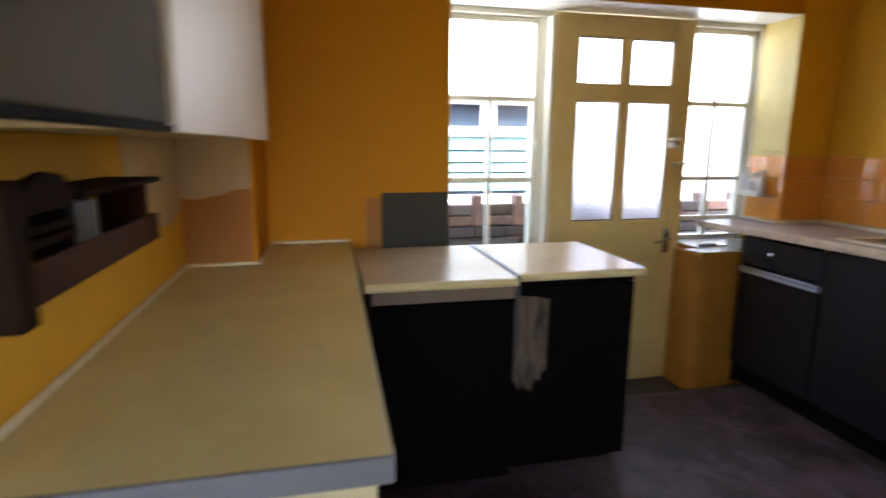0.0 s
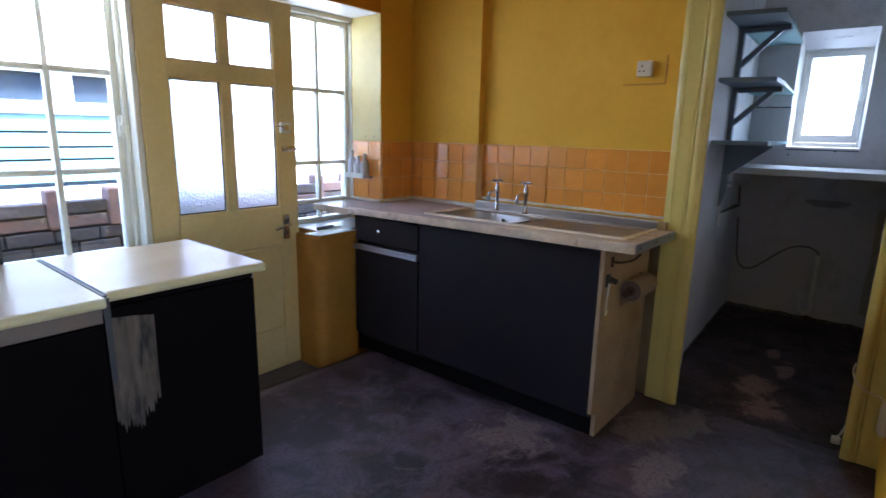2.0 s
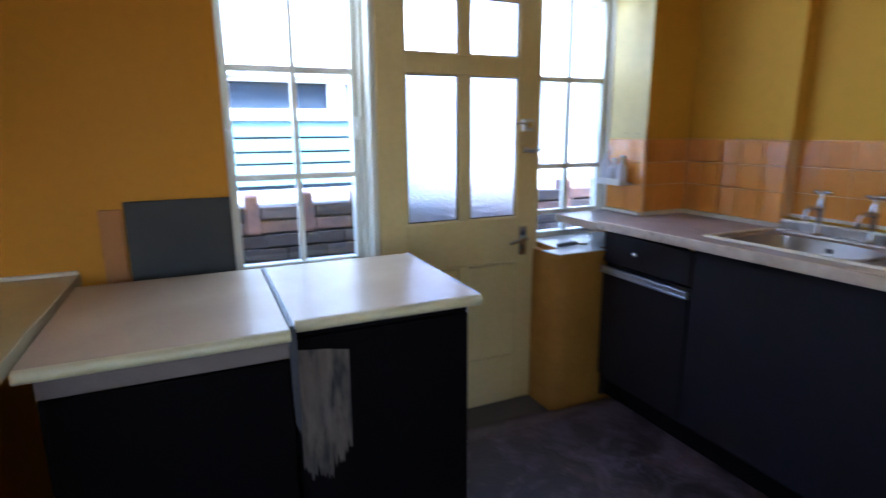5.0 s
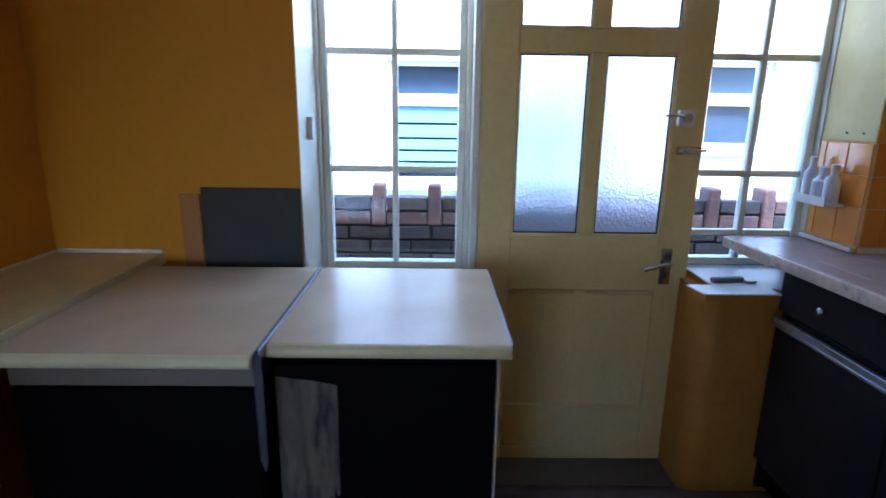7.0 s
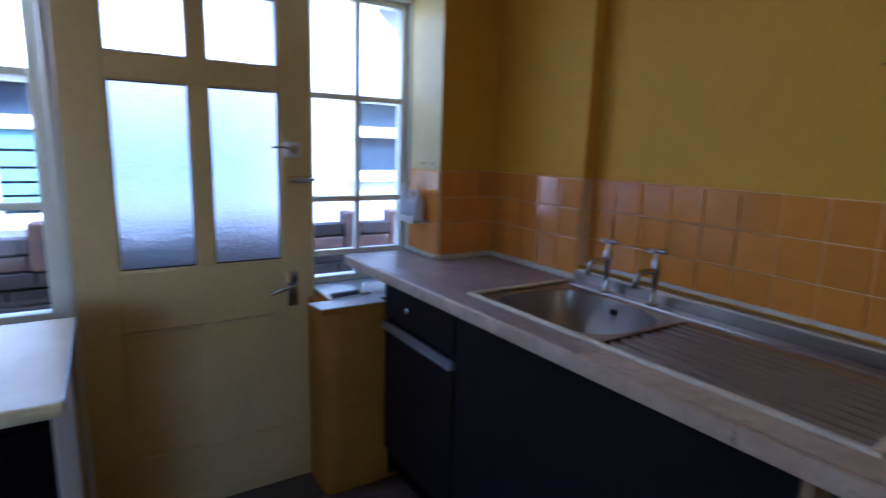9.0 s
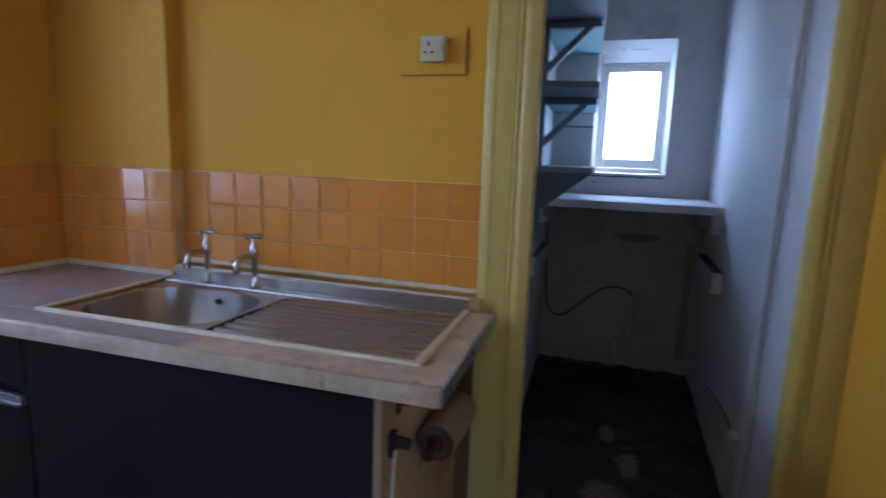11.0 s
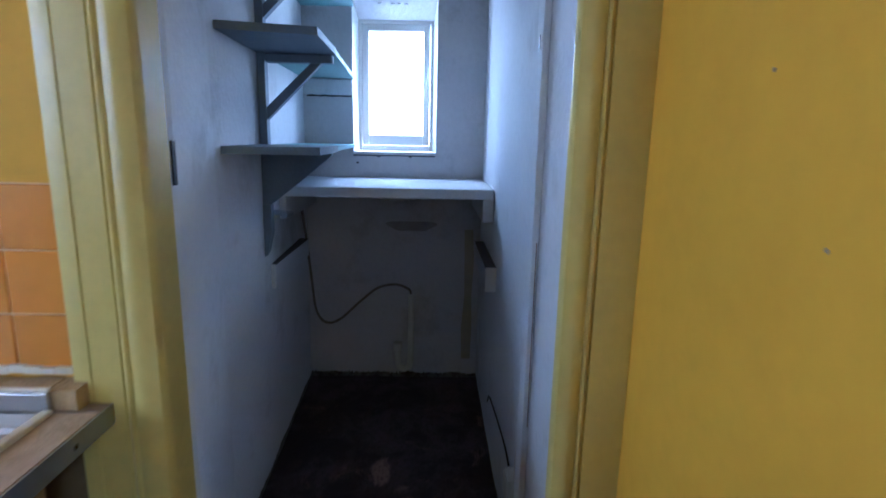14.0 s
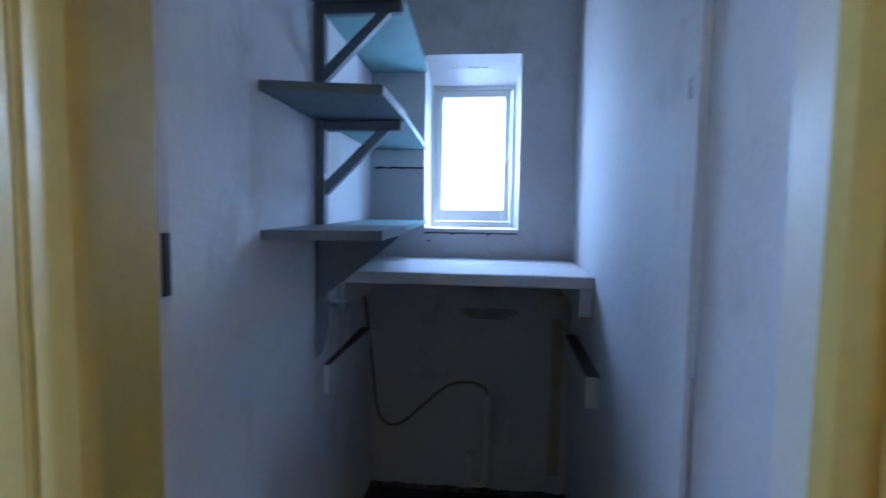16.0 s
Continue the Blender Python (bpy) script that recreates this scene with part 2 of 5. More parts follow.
CREAM_PANEL = mat("cream_end_panel", (0.6, 0.49, 0.28), 0.5, second=(0.5, 0.39, 0.2), scale=5, bump=0.06, dirt=(0.3, 0.22, 0.12), dirt_scale=5,
                  dirt_edge=(0.6, 0.85))
# dirty cream, with the shade below the overhanging worktop mixed into the colour
GRUBBY_SHADED_PANEL = mat("grubby_shaded_end_panel", (0.42, 0.30, 0.165), 0.6, second=(0.32, 0.21, 0.11), scale=4, amount=0.9, bump=0.1, fine=60, fine_amount=0.3,
                   dirt=(0.17, 0.1, 0.055), dirt_scale=3, dirt_edge=(0.52, 0.8))
# dark brown that carries the shade on the wall below the worktop
SHADED_WALL = mat("shaded_brown_wall", (0.2, 0.125, 0.05), 0.8, second=(0.13, 0.075, 0.03), scale=6, amount=0.9, bump=0.25, fine=50)
PLASTER = mat("bare_pinkish_plaster", (0.6, 0.46, 0.3), 0.9, second=(0.5, 0.37, 0.23), scale=7, bump=0.3)
PLASTER_RED = mat("old_brown_paint", (0.42, 0.17, 0.03), 0.7, second=(0.36, 0.14, 0.025), scale=4, bump=0.15)
PLASTIC = mat("white_plastic", (0.78, 0.75, 0.68), 0.35, bump=0.02)
MILKY = mat("milky_white_plastic", (0.74, 0.72, 0.76), 0.35, second=(0.66, 0.63, 0.68), bump=0.02)
SOCKET = mat("grubby_white_plastic", (0.7, 0.61, 0.46), 0.45, second=(0.6, 0.51, 0.37), bump=0.03)
TIMBER = mat("grubby_timber", (0.1, 0.075, 0.065), 0.75, second=(0.06, 0.045, 0.04), scale=12, stretch=(0.6, 4, 4), bump=0.15)
PAPER = mat("brownish_paper_roll", (0.29, 0.2, 0.12), 0.85, bump=0.2)
RUST = mat("dark_rusty_iron", (0.06, 0.035, 0.025), 0.7, 0.3, bump=0.3)
CLEAR = glass("window_glass")
FROSTED = glass("frosted_glass", 0.34, (0.58, 0.585, 0.68), 0.6, 90.0)
RENDER_WHITE = mat("white_render", (0.82, 0.84, 0.83), 0.8, bump=0.2, fine=30)
CUPBOARD_WHITE = mat("cupboard_off_white", (0.78, 0.74, 0.68), 0.45, second=(0.72, 0.68, 0.61), scale=4, bump=0.04)
BLIND = mat("pale_teal_blind", (0.17, 0.31, 0.335), 0.6, bump=0.03)
FAR_GLASS = mat("dark_window_glass", (0.03, 0.045, 0.065), 0.1, second=(0.06, 0.08, 0.11), scale=1.2, bump=0.0, spec=0.2)
BRICK = mat("red_grey_brick", (0.2, 0.115, 0.1), 0.9, dirt=(0.24, 0.21, 0.2), dirt_scale=16, dirt_edge=(0.58, 0.75), second=(0.1, 0.075, 0.08), scale=11, amount=0.9, bump=0.6, fine=40, per_object=0.35)
BRICK_GREY = mat("grey_weathered_brick", (0.07, 0.06, 0.064), 0.9, second=(0.04, 0.037, 0.043), scale=9, bump=0.6, fine=40, per_object=0.4)
MORTAR = mat("dark_mortar", (0.05, 0.048, 0.05), 0.95, bump=0.4)
YARD = mat("grey_concrete_ground", (0.2, 0.2, 0.2), 0.9, bump=0.3, scale=2)
LEAF = mat("shrub_leaf", (0.06, 0.1, 0.04), 0.6, bump=0.05, per_island=0.4)


# ---- building blocks ----
def box(bm, x0, x1, y0, y1, z0, z1, bevel=0.0, m=None):
    r = bmesh.ops.create_cube(bm, size=1)
    t = Matrix.Translation(((x0 + x1) / 2, (y0 + y1) / 2, (z0 + z1) / 2)) @ Matrix.Diagonal((abs(x1 - x0), abs(y1 - y0), abs(z1 - z0), 1))
    bmesh.ops.transform(bm, matrix=(m @ t) if m else t, verts=r["verts"])
    if bevel:
        edges = list({e for v in r["verts"] for e in v.link_edges})
        bmesh.ops.bevel(bm, geom=edges, offset=bevel, segments=2, affect="EDGES", profile=0.5)
    return bm


def bx(*a, **k):
    return box(bmesh.new(), *a, **k)


def rod(bm, a, b, r, r2=None, seg=14, caps=True):
    a, b = Vector(a), Vector(b)
    q = (b - a).to_track_quat("Z", "Y").to_matrix().to_4x4()
    bmesh.ops.create_cone(bm, cap_ends=caps, segments=seg, radius1=r, radius2=r if r2 is None else r2, depth=(b - a).length,
                          matrix=Matrix.Translation((a + b) / 2) @ q)
    return bm


def lathe(bm, profile, centre, seg=20, axis=None):
    """A turned shape: (radius, height) pairs about a vertical axis, or about the way axis."""
    m = Matrix.Translation(centre) @ (Vector(axis).to_track_quat("Z", "Y").to_matrix().to_4x4() if axis else Matrix())
    rings = [[bm.verts.new(m @ Vector((r * math.cos(2 * math.pi * k / seg), r * math.sin(2 * math.pi * k / seg), h))) for k in range(seg)] for r, h in profile]
    for a, b in zip(rings, rings[1:]):
        for k in range(seg):
            bm.faces.new((a[k], a[(k + 1) % seg], b[(k + 1) % seg], b[k]))
    bm.faces.new(rings[0][::-1])
    bm.faces.new(rings[-1])
    return bm


def tube(bm, pts, r, seg=10, steps=8):
    """A smooth tube through points."""
    P = [Vector(p) for p in pts]
    P = [2 * P[0] - P[1], *P, 2 * P[-1] - P[-2]]
    line = []
    for i in range(1, len(P) - 2):
        for k in range(steps):
            t = k / steps
            a, b, c, d = P[i - 1:i + 3]
            line.append(0.5 * (2 * b + (c - a) * t + (2 * a - 5 * b + 4 * c - d) * t * t + (3 * b - a - 3 * c + d) * t ** 3))
    line.append(P[-2])
    rings = []
    up = Vector((0.31, 0.17, 0.93)).normalized()
    for i, p in enumerate(line):
        w = (line[min(i + 1, len(line) - 1)] - line[max(i - 1, 0)]).normalized()
        u = w.cross(up).normalized()
        v = w.cross(u)
        rings.append([bm.verts.new(p + r * (math.cos(2 * math.pi * k / seg) * u + math.sin(2 * math.pi * k / seg) * v)) for k in range(seg)])
    for a, b in zip(rings, rings[1:]):
        for k in range(seg):
            bm.faces.new((a[k], a[(k + 1) % seg], b[(k + 1) % seg], b[k]))
    bm.faces.new(rings[0][::-1])
    bm.faces.new(rings[-1])
    return bm


def prism(bm, outline, axis, lo, hi):
    """An outline of 2D points drawn out along an axis ('x': points are y, z; 'y': x, z; 'z': x, y)."""
    def at(p, w):
        return {"x": (w, p[0], p[1]), "y": (p[0], w, p[1]), "z": (p[0], p[1], w)}[axis]
    a, b = [bm.verts.new(at(p, lo)) for p in outline], [bm.verts.new(at(p, hi)) for p in outline]
    k = len(outline)
    for i in range(k):
        bm.faces.new((a[i], a[(i + 1) % k], b[(i + 1) % k], b[i]))
    bm.faces.new(a[::-1])
    bm.faces.new(b)
    bmesh.ops.recalc_face_normals(bm, faces=bm.faces[:])
    return bm


def mesh_of(name, bm, material, smooth=False):
    me = bpy.data.meshes.new(name)
    bmesh.ops.recalc_face_normals(bm, faces=bm.faces[:])
    bm.to_mesh(me)
    bm.free()
    me.materials.append(material)
    if smooth:
        for p in me.polygons:
            p.use_smooth = True
        me.set_sharp_from_angle(angle=radians(40))
    return me


def root_place(ob):
    return ob.location + (root_place(ob.parent) if ob.parent else Vector())


def part(name, bm, material, parent, label="", smooth=False):
    """One mesh under a thing or a part; bm is in the world's metres."""
    bmesh.ops.translate(bm, vec=-root_place(parent), verts=bm.verts[:])
    ob = new(name, mesh_of(name, bm, material, smooth))
    ob.parent = parent
    if label:
        ob["label"] = label
    return ob


def thing(name, at, label, category, group="", kind=""):
    ob = new(name)
    ob.location = at
    ob.empty_display_size = 0.05
    return tagged(ob, label, category, group, kind)


def single(name, bm, material, label, category, kind="", smooth=False, group=""):
    return tagged(new(name, mesh_of(name, bm, material, smooth)), label, category, group, kind)


# ---- the kitchen's shell ----
LEFT, RIGHT, STEP_X, STEP_Y = -0.655, 2.776, 2.72, 2.055
SOUTH, NORTH, OUT = -0.05, 2.60, 2.99
OP0, OP1, HEAD = 0.472, 2.432, 2.045
CEIL = 2.48
PX, PL, PR = 4.82, 0.99, 0.035

# floor, dipping towards the back door's threshold
bm = bmesh.new()
nx, ny = 56, 80
grid = []
for j in range(ny + 1):
    row = []
    for i in range(nx + 1):
        x, y = -2.35 + (RIGHT + 0.03 + 2.35) * i / nx, -2.85 + (OUT + 2.85) * j / ny
        dip = min(max((y - 2.42) / 0.2, 0), 1) * 0.088
        row.append(bm.verts.new((x, y, -dip + 0.004 * noise.noise(Vector((x * 2, y * 2, 0))))))
    grid.append(row)
for j in range(ny):
    for i in range(nx):
        bm.faces.new((grid[j][i], grid[j][i + 1], grid[j + 1][i + 1], grid[j + 1][i]))
floor = single("floor", bm, FLOOR, "dark worn purplish-brown floor with pale scuffs", "floor", "structure", True)
bm = bmesh.new()
grid = [[bm.verts.new((RIGHT + 0.03 + 2.1 * i / 30, -0.1 + 1.2 * j / 18, 0.006 * noise.noise(Vector((i * 0.3, j * 0.3, 1))))) for i in range(31)] for j in range(19)]
for j in range(18):
    for i in range(30):
        bm.faces.new((grid[j][i], grid[j][i + 1], grid[j + 1][i + 1], grid[j + 1][i]))
single("floor_pantry", bm, PANTRY_FLOOR, "dark dirty pantry floor with pinkish worn patches", "floor", "structure", True)

bm = bx(LEFT - 0.15, OP0, NORTH, OUT, -0.1, CEIL)
box(bm, OP0, OP1, NORTH, OUT, HEAD, CEIL)
wall_north = single("wall_north", bm, ORANGE, "orange painted wall beside the back door window", "wall", "structure")
bm = bx(OP1, RIGHT + 0.3, NORTH, OUT, -0.1, CEIL)
single("wall_north_corner", bm, YELLOW, "yellow painted wall corner with deep window reveal", "wall", "structure")
bm = bx(OP0, 1.045, NORTH, OUT, -0.1, 0.715)
single("wall_under_window", bm, YELLOW, "yellow painted wall below the window", "wall", "structure")
# the sill pier beside the door, rounded towards it
pts = [(OP1, OUT), (OP1, NORTH - 0.02)] + [(1.985 - 0.075 * math.sin(a), NORTH + 0.055 - 0.075 * math.cos(a)) for a in (0, 0.3, 0.6, 0.9, 1.2, 1.57)] + [(1.91, OUT)]
bm = prism(bmesh.new(), pts, "z", -0.1, 0.742)
pier = single("wall_sill_pier", bm, PIER_PAINT, "dull ochre painted pier below the window beside the door", "wall", "structure", True)
bm = bx(STEP_X, RIGHT + 0.2, STEP_Y, NORTH, -0.1, CEIL)
box(bm, RIGHT, RIGHT + 0.2, 0.8405, STEP_Y, -0.1, CEIL)
box(bm, RIGHT, RIGHT + 0.12, SOUTH - 0.12, 0.8395, 2.02, CEIL)
wall_east = single("wall_east", bm, YELLOW, "mustard yellow painted wall behind the sink", "wall", "structure")
bm = bx(0.62, RIGHT - 0.001, SOUTH - 0.12, SOUTH, -0.1, CEIL)
single("wall_south", bm, YELLOW, "mustard yellow painted wall beside the pantry door", "wall", "structure")
single("wall_west", bx(LEFT - 0.15, LEFT, 0.70, NORTH, -0.1, CEIL), YELLOW, "yellow painted wall behind the worktop", "wall", "structure")
# unseen room behind the open corner; south and west windows added to light the kitchen
WX, SY = -2.3, -2.8
bm = bx(WX - 0.1, WX, -0.75, 2.6, -0.1, CEIL)
box(bm, WX - 0.1, WX, SY - 0.1, -1.85, -0.1, CEIL)
box(bm, WX - 0.1, WX, -1.85, -0.75, -0.1, 0.8)
box(bm, WX - 0.1, WX, -1.85, -0.75, 2.1, CEIL)
box(bm, WX, -1.3, SY - 0.1, SY, -0.1, CEIL)
box(bm, -1.3, 0.2, SY - 0.1, SY, -0.1, 0.9)
box(bm, -1.3, 0.2, SY - 0.1, SY, 2.1, CEIL)
box(bm, 0.2, 1.0, SY - 0.1, SY, -0.1, CEIL)
box(bm, 0.9, 1.0, SY, SOUTH - 0.121, -0.1, CEIL)
box(bm, WX, LEFT - 0.151, 2.5, 2.6, -0.1, CEIL)
single("wall_back_room", bm, mat("warm_cream_wall", (0.72, 0.6, 0.42), 0.7, bump=0.1), "plain warm cream walls of the unseen room behind, with added window openings", "wall", "structure")
single("ceiling", bx(WX - 0.1, RIGHT + 0.3, SY - 0.1, OUT, CEIL, CEIL + 0.1), CEILING, "plain pale ceiling", "ceiling", "structure")
# chimney-like pier in the corner over the worktop
pier_w = single("wall_pier", bx(LEFT, -0.39, 2.155, NORTH, 0.0, CEIL), ORANGE, "orange painted wall pier in the corner", "wall", "structure")

# ---- the pantry's shell ----
PLAN = [(RIGHT + 0.001, 0.83), (2.985, 0.83), (3.45, 0.935), (PX, 0.995)]
def wall_y(x):
    """The pantry's left wall, which splays outwards."""
    for (xa, ya), (xb, yb) in zip(PLAN, PLAN[1:]):
        if x <= xb:
            return ya + (yb - ya) * (x - xa) / (xb - xa)
    return PLAN[-1][1]


bm = prism(bmesh.new(), PLAN + [(PX, 1.13), (RIGHT + 0.2, 1.13), (RIGHT + 0.2, 0.84), (RIGHT + 0.001, 0.84)], "z", -0.1, CEIL)
single("wall_pantry_north", bm, DIRTY_WHITE, "grubby white distempered pantry wall", "wall", "structure")
bm = bx(RIGHT + 0.0005, PX, SOUTH - 0.12, PR, -0.1, 2.015)
box(bm, RIGHT + 0.121, PX, SOUTH - 0.12, PR, 2.015, CEIL)
single("wall_pantry_south", bm, DIRTY_WHITE, "grubby white distempered pantry wall with a batten", "wall", "structure")
PW = (0.292, 0.735, 1.29, 2.105)   # the window's opening: y, y, z, z
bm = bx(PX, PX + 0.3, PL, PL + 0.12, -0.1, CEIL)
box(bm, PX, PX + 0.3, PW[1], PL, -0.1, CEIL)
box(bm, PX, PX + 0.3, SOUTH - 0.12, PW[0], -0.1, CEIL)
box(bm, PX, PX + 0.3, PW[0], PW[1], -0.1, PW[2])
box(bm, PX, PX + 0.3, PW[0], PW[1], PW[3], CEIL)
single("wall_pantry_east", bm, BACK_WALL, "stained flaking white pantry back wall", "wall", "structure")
single("ceiling_pantry", bx(RIGHT + 0.3, PX + 0.3, SOUTH - 0.12, PL + 0.12, CEIL, CEIL + 0.1), CEILING, "plain pantry ceiling", "ceiling", "structure")

# ---- back door and its windows ----
def bars(bm, x0, x1, z0, z1, y0, y1, cuts_x, cuts_z, w, b=0.004):
    """A window frame: the border w wide, with bars at the given places (place, width)."""
    box(bm, x0, x0 + w, y0, y1, z0, z1, b)
    box(bm, x1 - w, x1, y0, y1, z0, z1, b)
    box(bm, x0 + w, x1 - w, y0, y1, z0, z0 + w, b)
    box(bm, x0 + w, x1 - w, y0, y1, z1 - w, z1, b)


def casement(name, x0, x1, z0, z1, mx, zs, label, low=None):
    """A cream painted casement with glazing bars and one pane in each opening."""
    win = thing(name, ((x0 + x1) / 2, 2.92, z0), label, "window", kind="structure")
    bm = bmesh.new()
    bars(bm, x0, x1, z0, z1, 2.90, 2.96, (), (), 0.028)
    part("window_frame", bm, FRAME_CREAM, win)
    part("mullion", bx(mx - 0.012, mx + 0.012, 2.905, 2.945, z0 + 0.028, z1 - 0.028, 0.005), FRAME_CREAM, win)
    xs = [x0 + 0.028, mx - 0.012, mx + 0.012, x1 - 0.028]
    for z in zs:
        for a, b in ((xs[0], xs[1]), (xs[2], xs[3])):
            part("glazing_bar", bx(a, b, 2.907, 2.943, z - 0.013, z + 0.013, 0.005), FRAME_CREAM, win)
    zz = [z0 + 0.028] + [v for z in zs for v in (z - 0.013, z + 0.013)] + [z1 - 0.028]
    for k in range(0, len(zz), 2):
        for a, b in ((xs[0], xs[1]), (xs[2], xs[3])):
            g = part("pane", bx(a - 0.002, b + 0.002, 2.923, 2.927, zz[k] - 0.002, zz[k + 1] + 0.002), CLEAR, win, "clear pane")
            g.visible_shadow = False
    return win


w1 = casement("window_1", 0.49, 1.045, 0.742, 2.012, 0.772, (1.147, 1.589), "cream painted casement window with glazing bars")
w2 = casement("window_2", 1.948, 2.424, 0.772, 2.012, 2.184, (0.905, 1.147, 1.589), "cream painted side window with glazing bars")
for w, x in ((w1, 1.038), (w2, 1.955)):
    h = bx(x - 0.012, x + 0.012, 2.885, 2.90, 1.30, 1.40, 0.004)
    rod(h, (x, 2.87, 1.32), (x, 2.87, 1.40), 0.006)
    rod(h, (x, 2.90, 1.36), (x, 2.865, 1.36), 0.008)
    part("window_catch", h, FRAME_CREAM, w, "painted casement catch", True)
single("window_sill", bx(OP0 + 0.002, 1.045, 2.60, 2.97, 0.716, 0.742, 0.006), FRAME_CREAM, "cream painted sill inside the window", "sill", "structure")
# frame of posts and head round door and windows
bm = bx(1.046, 1.066, 2.872, 2.97, -0.085, 2.012, 0.004)
box(bm, 1.066, 1.094, 2.80, 2.97, -0.085, 2.012, 0.006)
box(bm, 1.936, 1.947, 2.83, 2.97, -0.085, 2.012, 0.003)
box(bm, 0.474, 0.489, 2.88, 2.97, 0.743, 2.012, 0.003)
box(bm, 2.425, 2.431, 2.87, 2.97, 0.775, 2.012, 0.002)
box(bm, 0.474, 2.43, 2.86, 2.97, 2.013, 2.043, 0.004)
single("door_frame", bm, FRAME_CREAM, "cream painted frame of door and side windows", "door frame", "structure")
# smooth reveal linings
single("reveal_left", bx(OP0, OP0 + 0.0025, 2.60, 2.878, 0.745, 2.04), FRAME_CREAM, "pale cream painted window reveal", "reveal", "structure")
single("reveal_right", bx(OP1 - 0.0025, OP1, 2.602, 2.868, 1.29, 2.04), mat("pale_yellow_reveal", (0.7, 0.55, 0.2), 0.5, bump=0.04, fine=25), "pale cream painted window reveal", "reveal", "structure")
single("soffit", bx(OP0 + 0.004, OP1 - 0.004, 2.603, 2.858, HEAD - 0.004, HEAD), WHITE, "off-white soffit above door and windows", "soffit", "structure")

door = thing("door_1", (1.515, 2.82, -0.08), "cream painted half-glazed back door, closed", "door", kind="structure")
DX0, DX1, DZ0, DZ1, DF, DB = 1.096, 1.934, -0.08, 2.028, 2.80, 2.842
PX0, PX1, PX2, PX3 = 1.228, 1.491, 1.545, 1.81
part("stile", bx(DX0, PX0, DF, DB, DZ0, DZ1, 0.004), DOOR_CREAM, door)
part("stile", bx(PX3, DX1, DF, DB, DZ0, DZ1, 0.004), DOOR_CREAM, door)
for z0, z1 in ((DZ0, 0.178), (0.688, 0.91), (1.585, 1.664), (1.92, DZ1)):
    part("rail", bx(PX0, PX3, DF, DB, z0, z1, 0.003), DOOR_CREAM, door)
for z0, z1 in ((0.178, 0.688), (0.91, 1.585), (1.664, 1.92)):
    part("muntin", bx(PX1, PX2, DF, DB, z0, z1, 0.003), DOOR_CREAM, door)
for a, b in ((PX0, PX1), (PX2, PX3)):
    p = bx(a, b, DF + 0.013, DB - 0.008, 0.178, 0.688)
    part("door_panel", p, DOOR_CREAM, door)
    part("panel_mould", prism(bmesh.new(), [(DF - 0.005, 0.686), (DF - 0.005, 0.680), (DF + 0.013, 0.668), (DF + 0.013, 0.686)], "x", a, b), DOOR_CREAM, door)
    for z0, z1 in ((0.91, 1.585), (1.664, 1.92)):
        g = part("pane", bx(a - 0.001, b + 0.001, DF + 0.018, DF + 0.023, z0 - 0.001, z1 + 0.001), FROSTED, door, "frosted patterned glass pane")
        g.visible_shadow = False
        m = bmesh.new()
        for q in ((a, a + 0.007, z0, z1), (b - 0.007, b, z0, z1), (a + 0.007, b - 0.007, z0, z0 + 0.007), (a + 0.007, b - 0.007, z1 - 0.007, z1)):
            box(m, q[0], q[1], DF + 0.004, DF + 0.0175, q[2], q[3], 0.002)
        part("glazing_bead", m, DOOR_CREAM, door)
        m = bmesh.new()
        for q in ((a + 0.007, a + 0.011, z0 + 0.007, z1 - 0.007), (b - 0.011, b - 0.007, z0 + 0.007, z1 - 0.007), (a + 0.011, b - 0.011, z0 + 0.007, z0 + 0.0115), (a + 0.011, b - 0.011, z1 - 0.0115, z1 - 0.007)):
            box(m, q[0], q[1], DF + 0.010, DF + 0.0175, q[2], q[3])
        part("putty_line", m, PLINTH, door, "dark putty line round the pane")
# door furniture
plate = part("lock_plate", bx(1.822, 1.866, DF - 0.006, DF, 0.715, 0.862, 0.003), CHROME, door, "worn chrome lever plate", True)
b = bmesh.new()
rod(b, (1.845, DF - 0.004, 0.805), (1.845, DF - 0.045, 0.805), 0.009)
tube(b, [(1.845, DF - 0.043, 0.805), (1.81, DF - 0.047, 0.803), (1.775, DF - 0.05, 0.795), (1.745, DF - 0.046, 0.785)], 0.0085)
part("lever", b, CHROME, plate, "chrome lever handle", True)
part("keyhole", bx(1.841, 1.849, DF - 0.0075, DF - 0.006, 0.74, 0.765), BLACK, plate)
latch = part("night_latch", bx(1.822, 1.885, DF - 0.024, DF, 1.33, 1.388, 0.005), PLASTIC, door, "cream painted night latch", True)
b = bmesh.new()
rod(b, (1.852, DF - 0.022, 1.36), (1.852, DF - 0.036, 1.36), 0.017)
tube(b, [(1.852, DF - 0.032, 1.358), (1.81, DF - 0.036, 1.368), (1.765, DF - 0.036, 1.366)], 0.005)
part("latch_lever", b, CHROME, latch, "chrome snib", True)
b = bx(1.835, 1.93, DF - 0.007, DF, 1.226, 1.256, 0.003)
rod(b, (1.84, DF - 0.012, 1.241), (1.945, DF - 0.012, 1.241), 0.0055)
rod(b, (1.865, DF - 0.012, 1.241), (1.865, DF - 0.034, 1.236), 0.005)
part("door_bolt", b, CHROME, door, "small chrome barrel bolt", True)
part("weather_bar", bx(DX0 + 0.01, DX1 - 0.01, DF - 0.004, DF, -0.06, -0.02, 0.002), DOOR_CREAM, door)
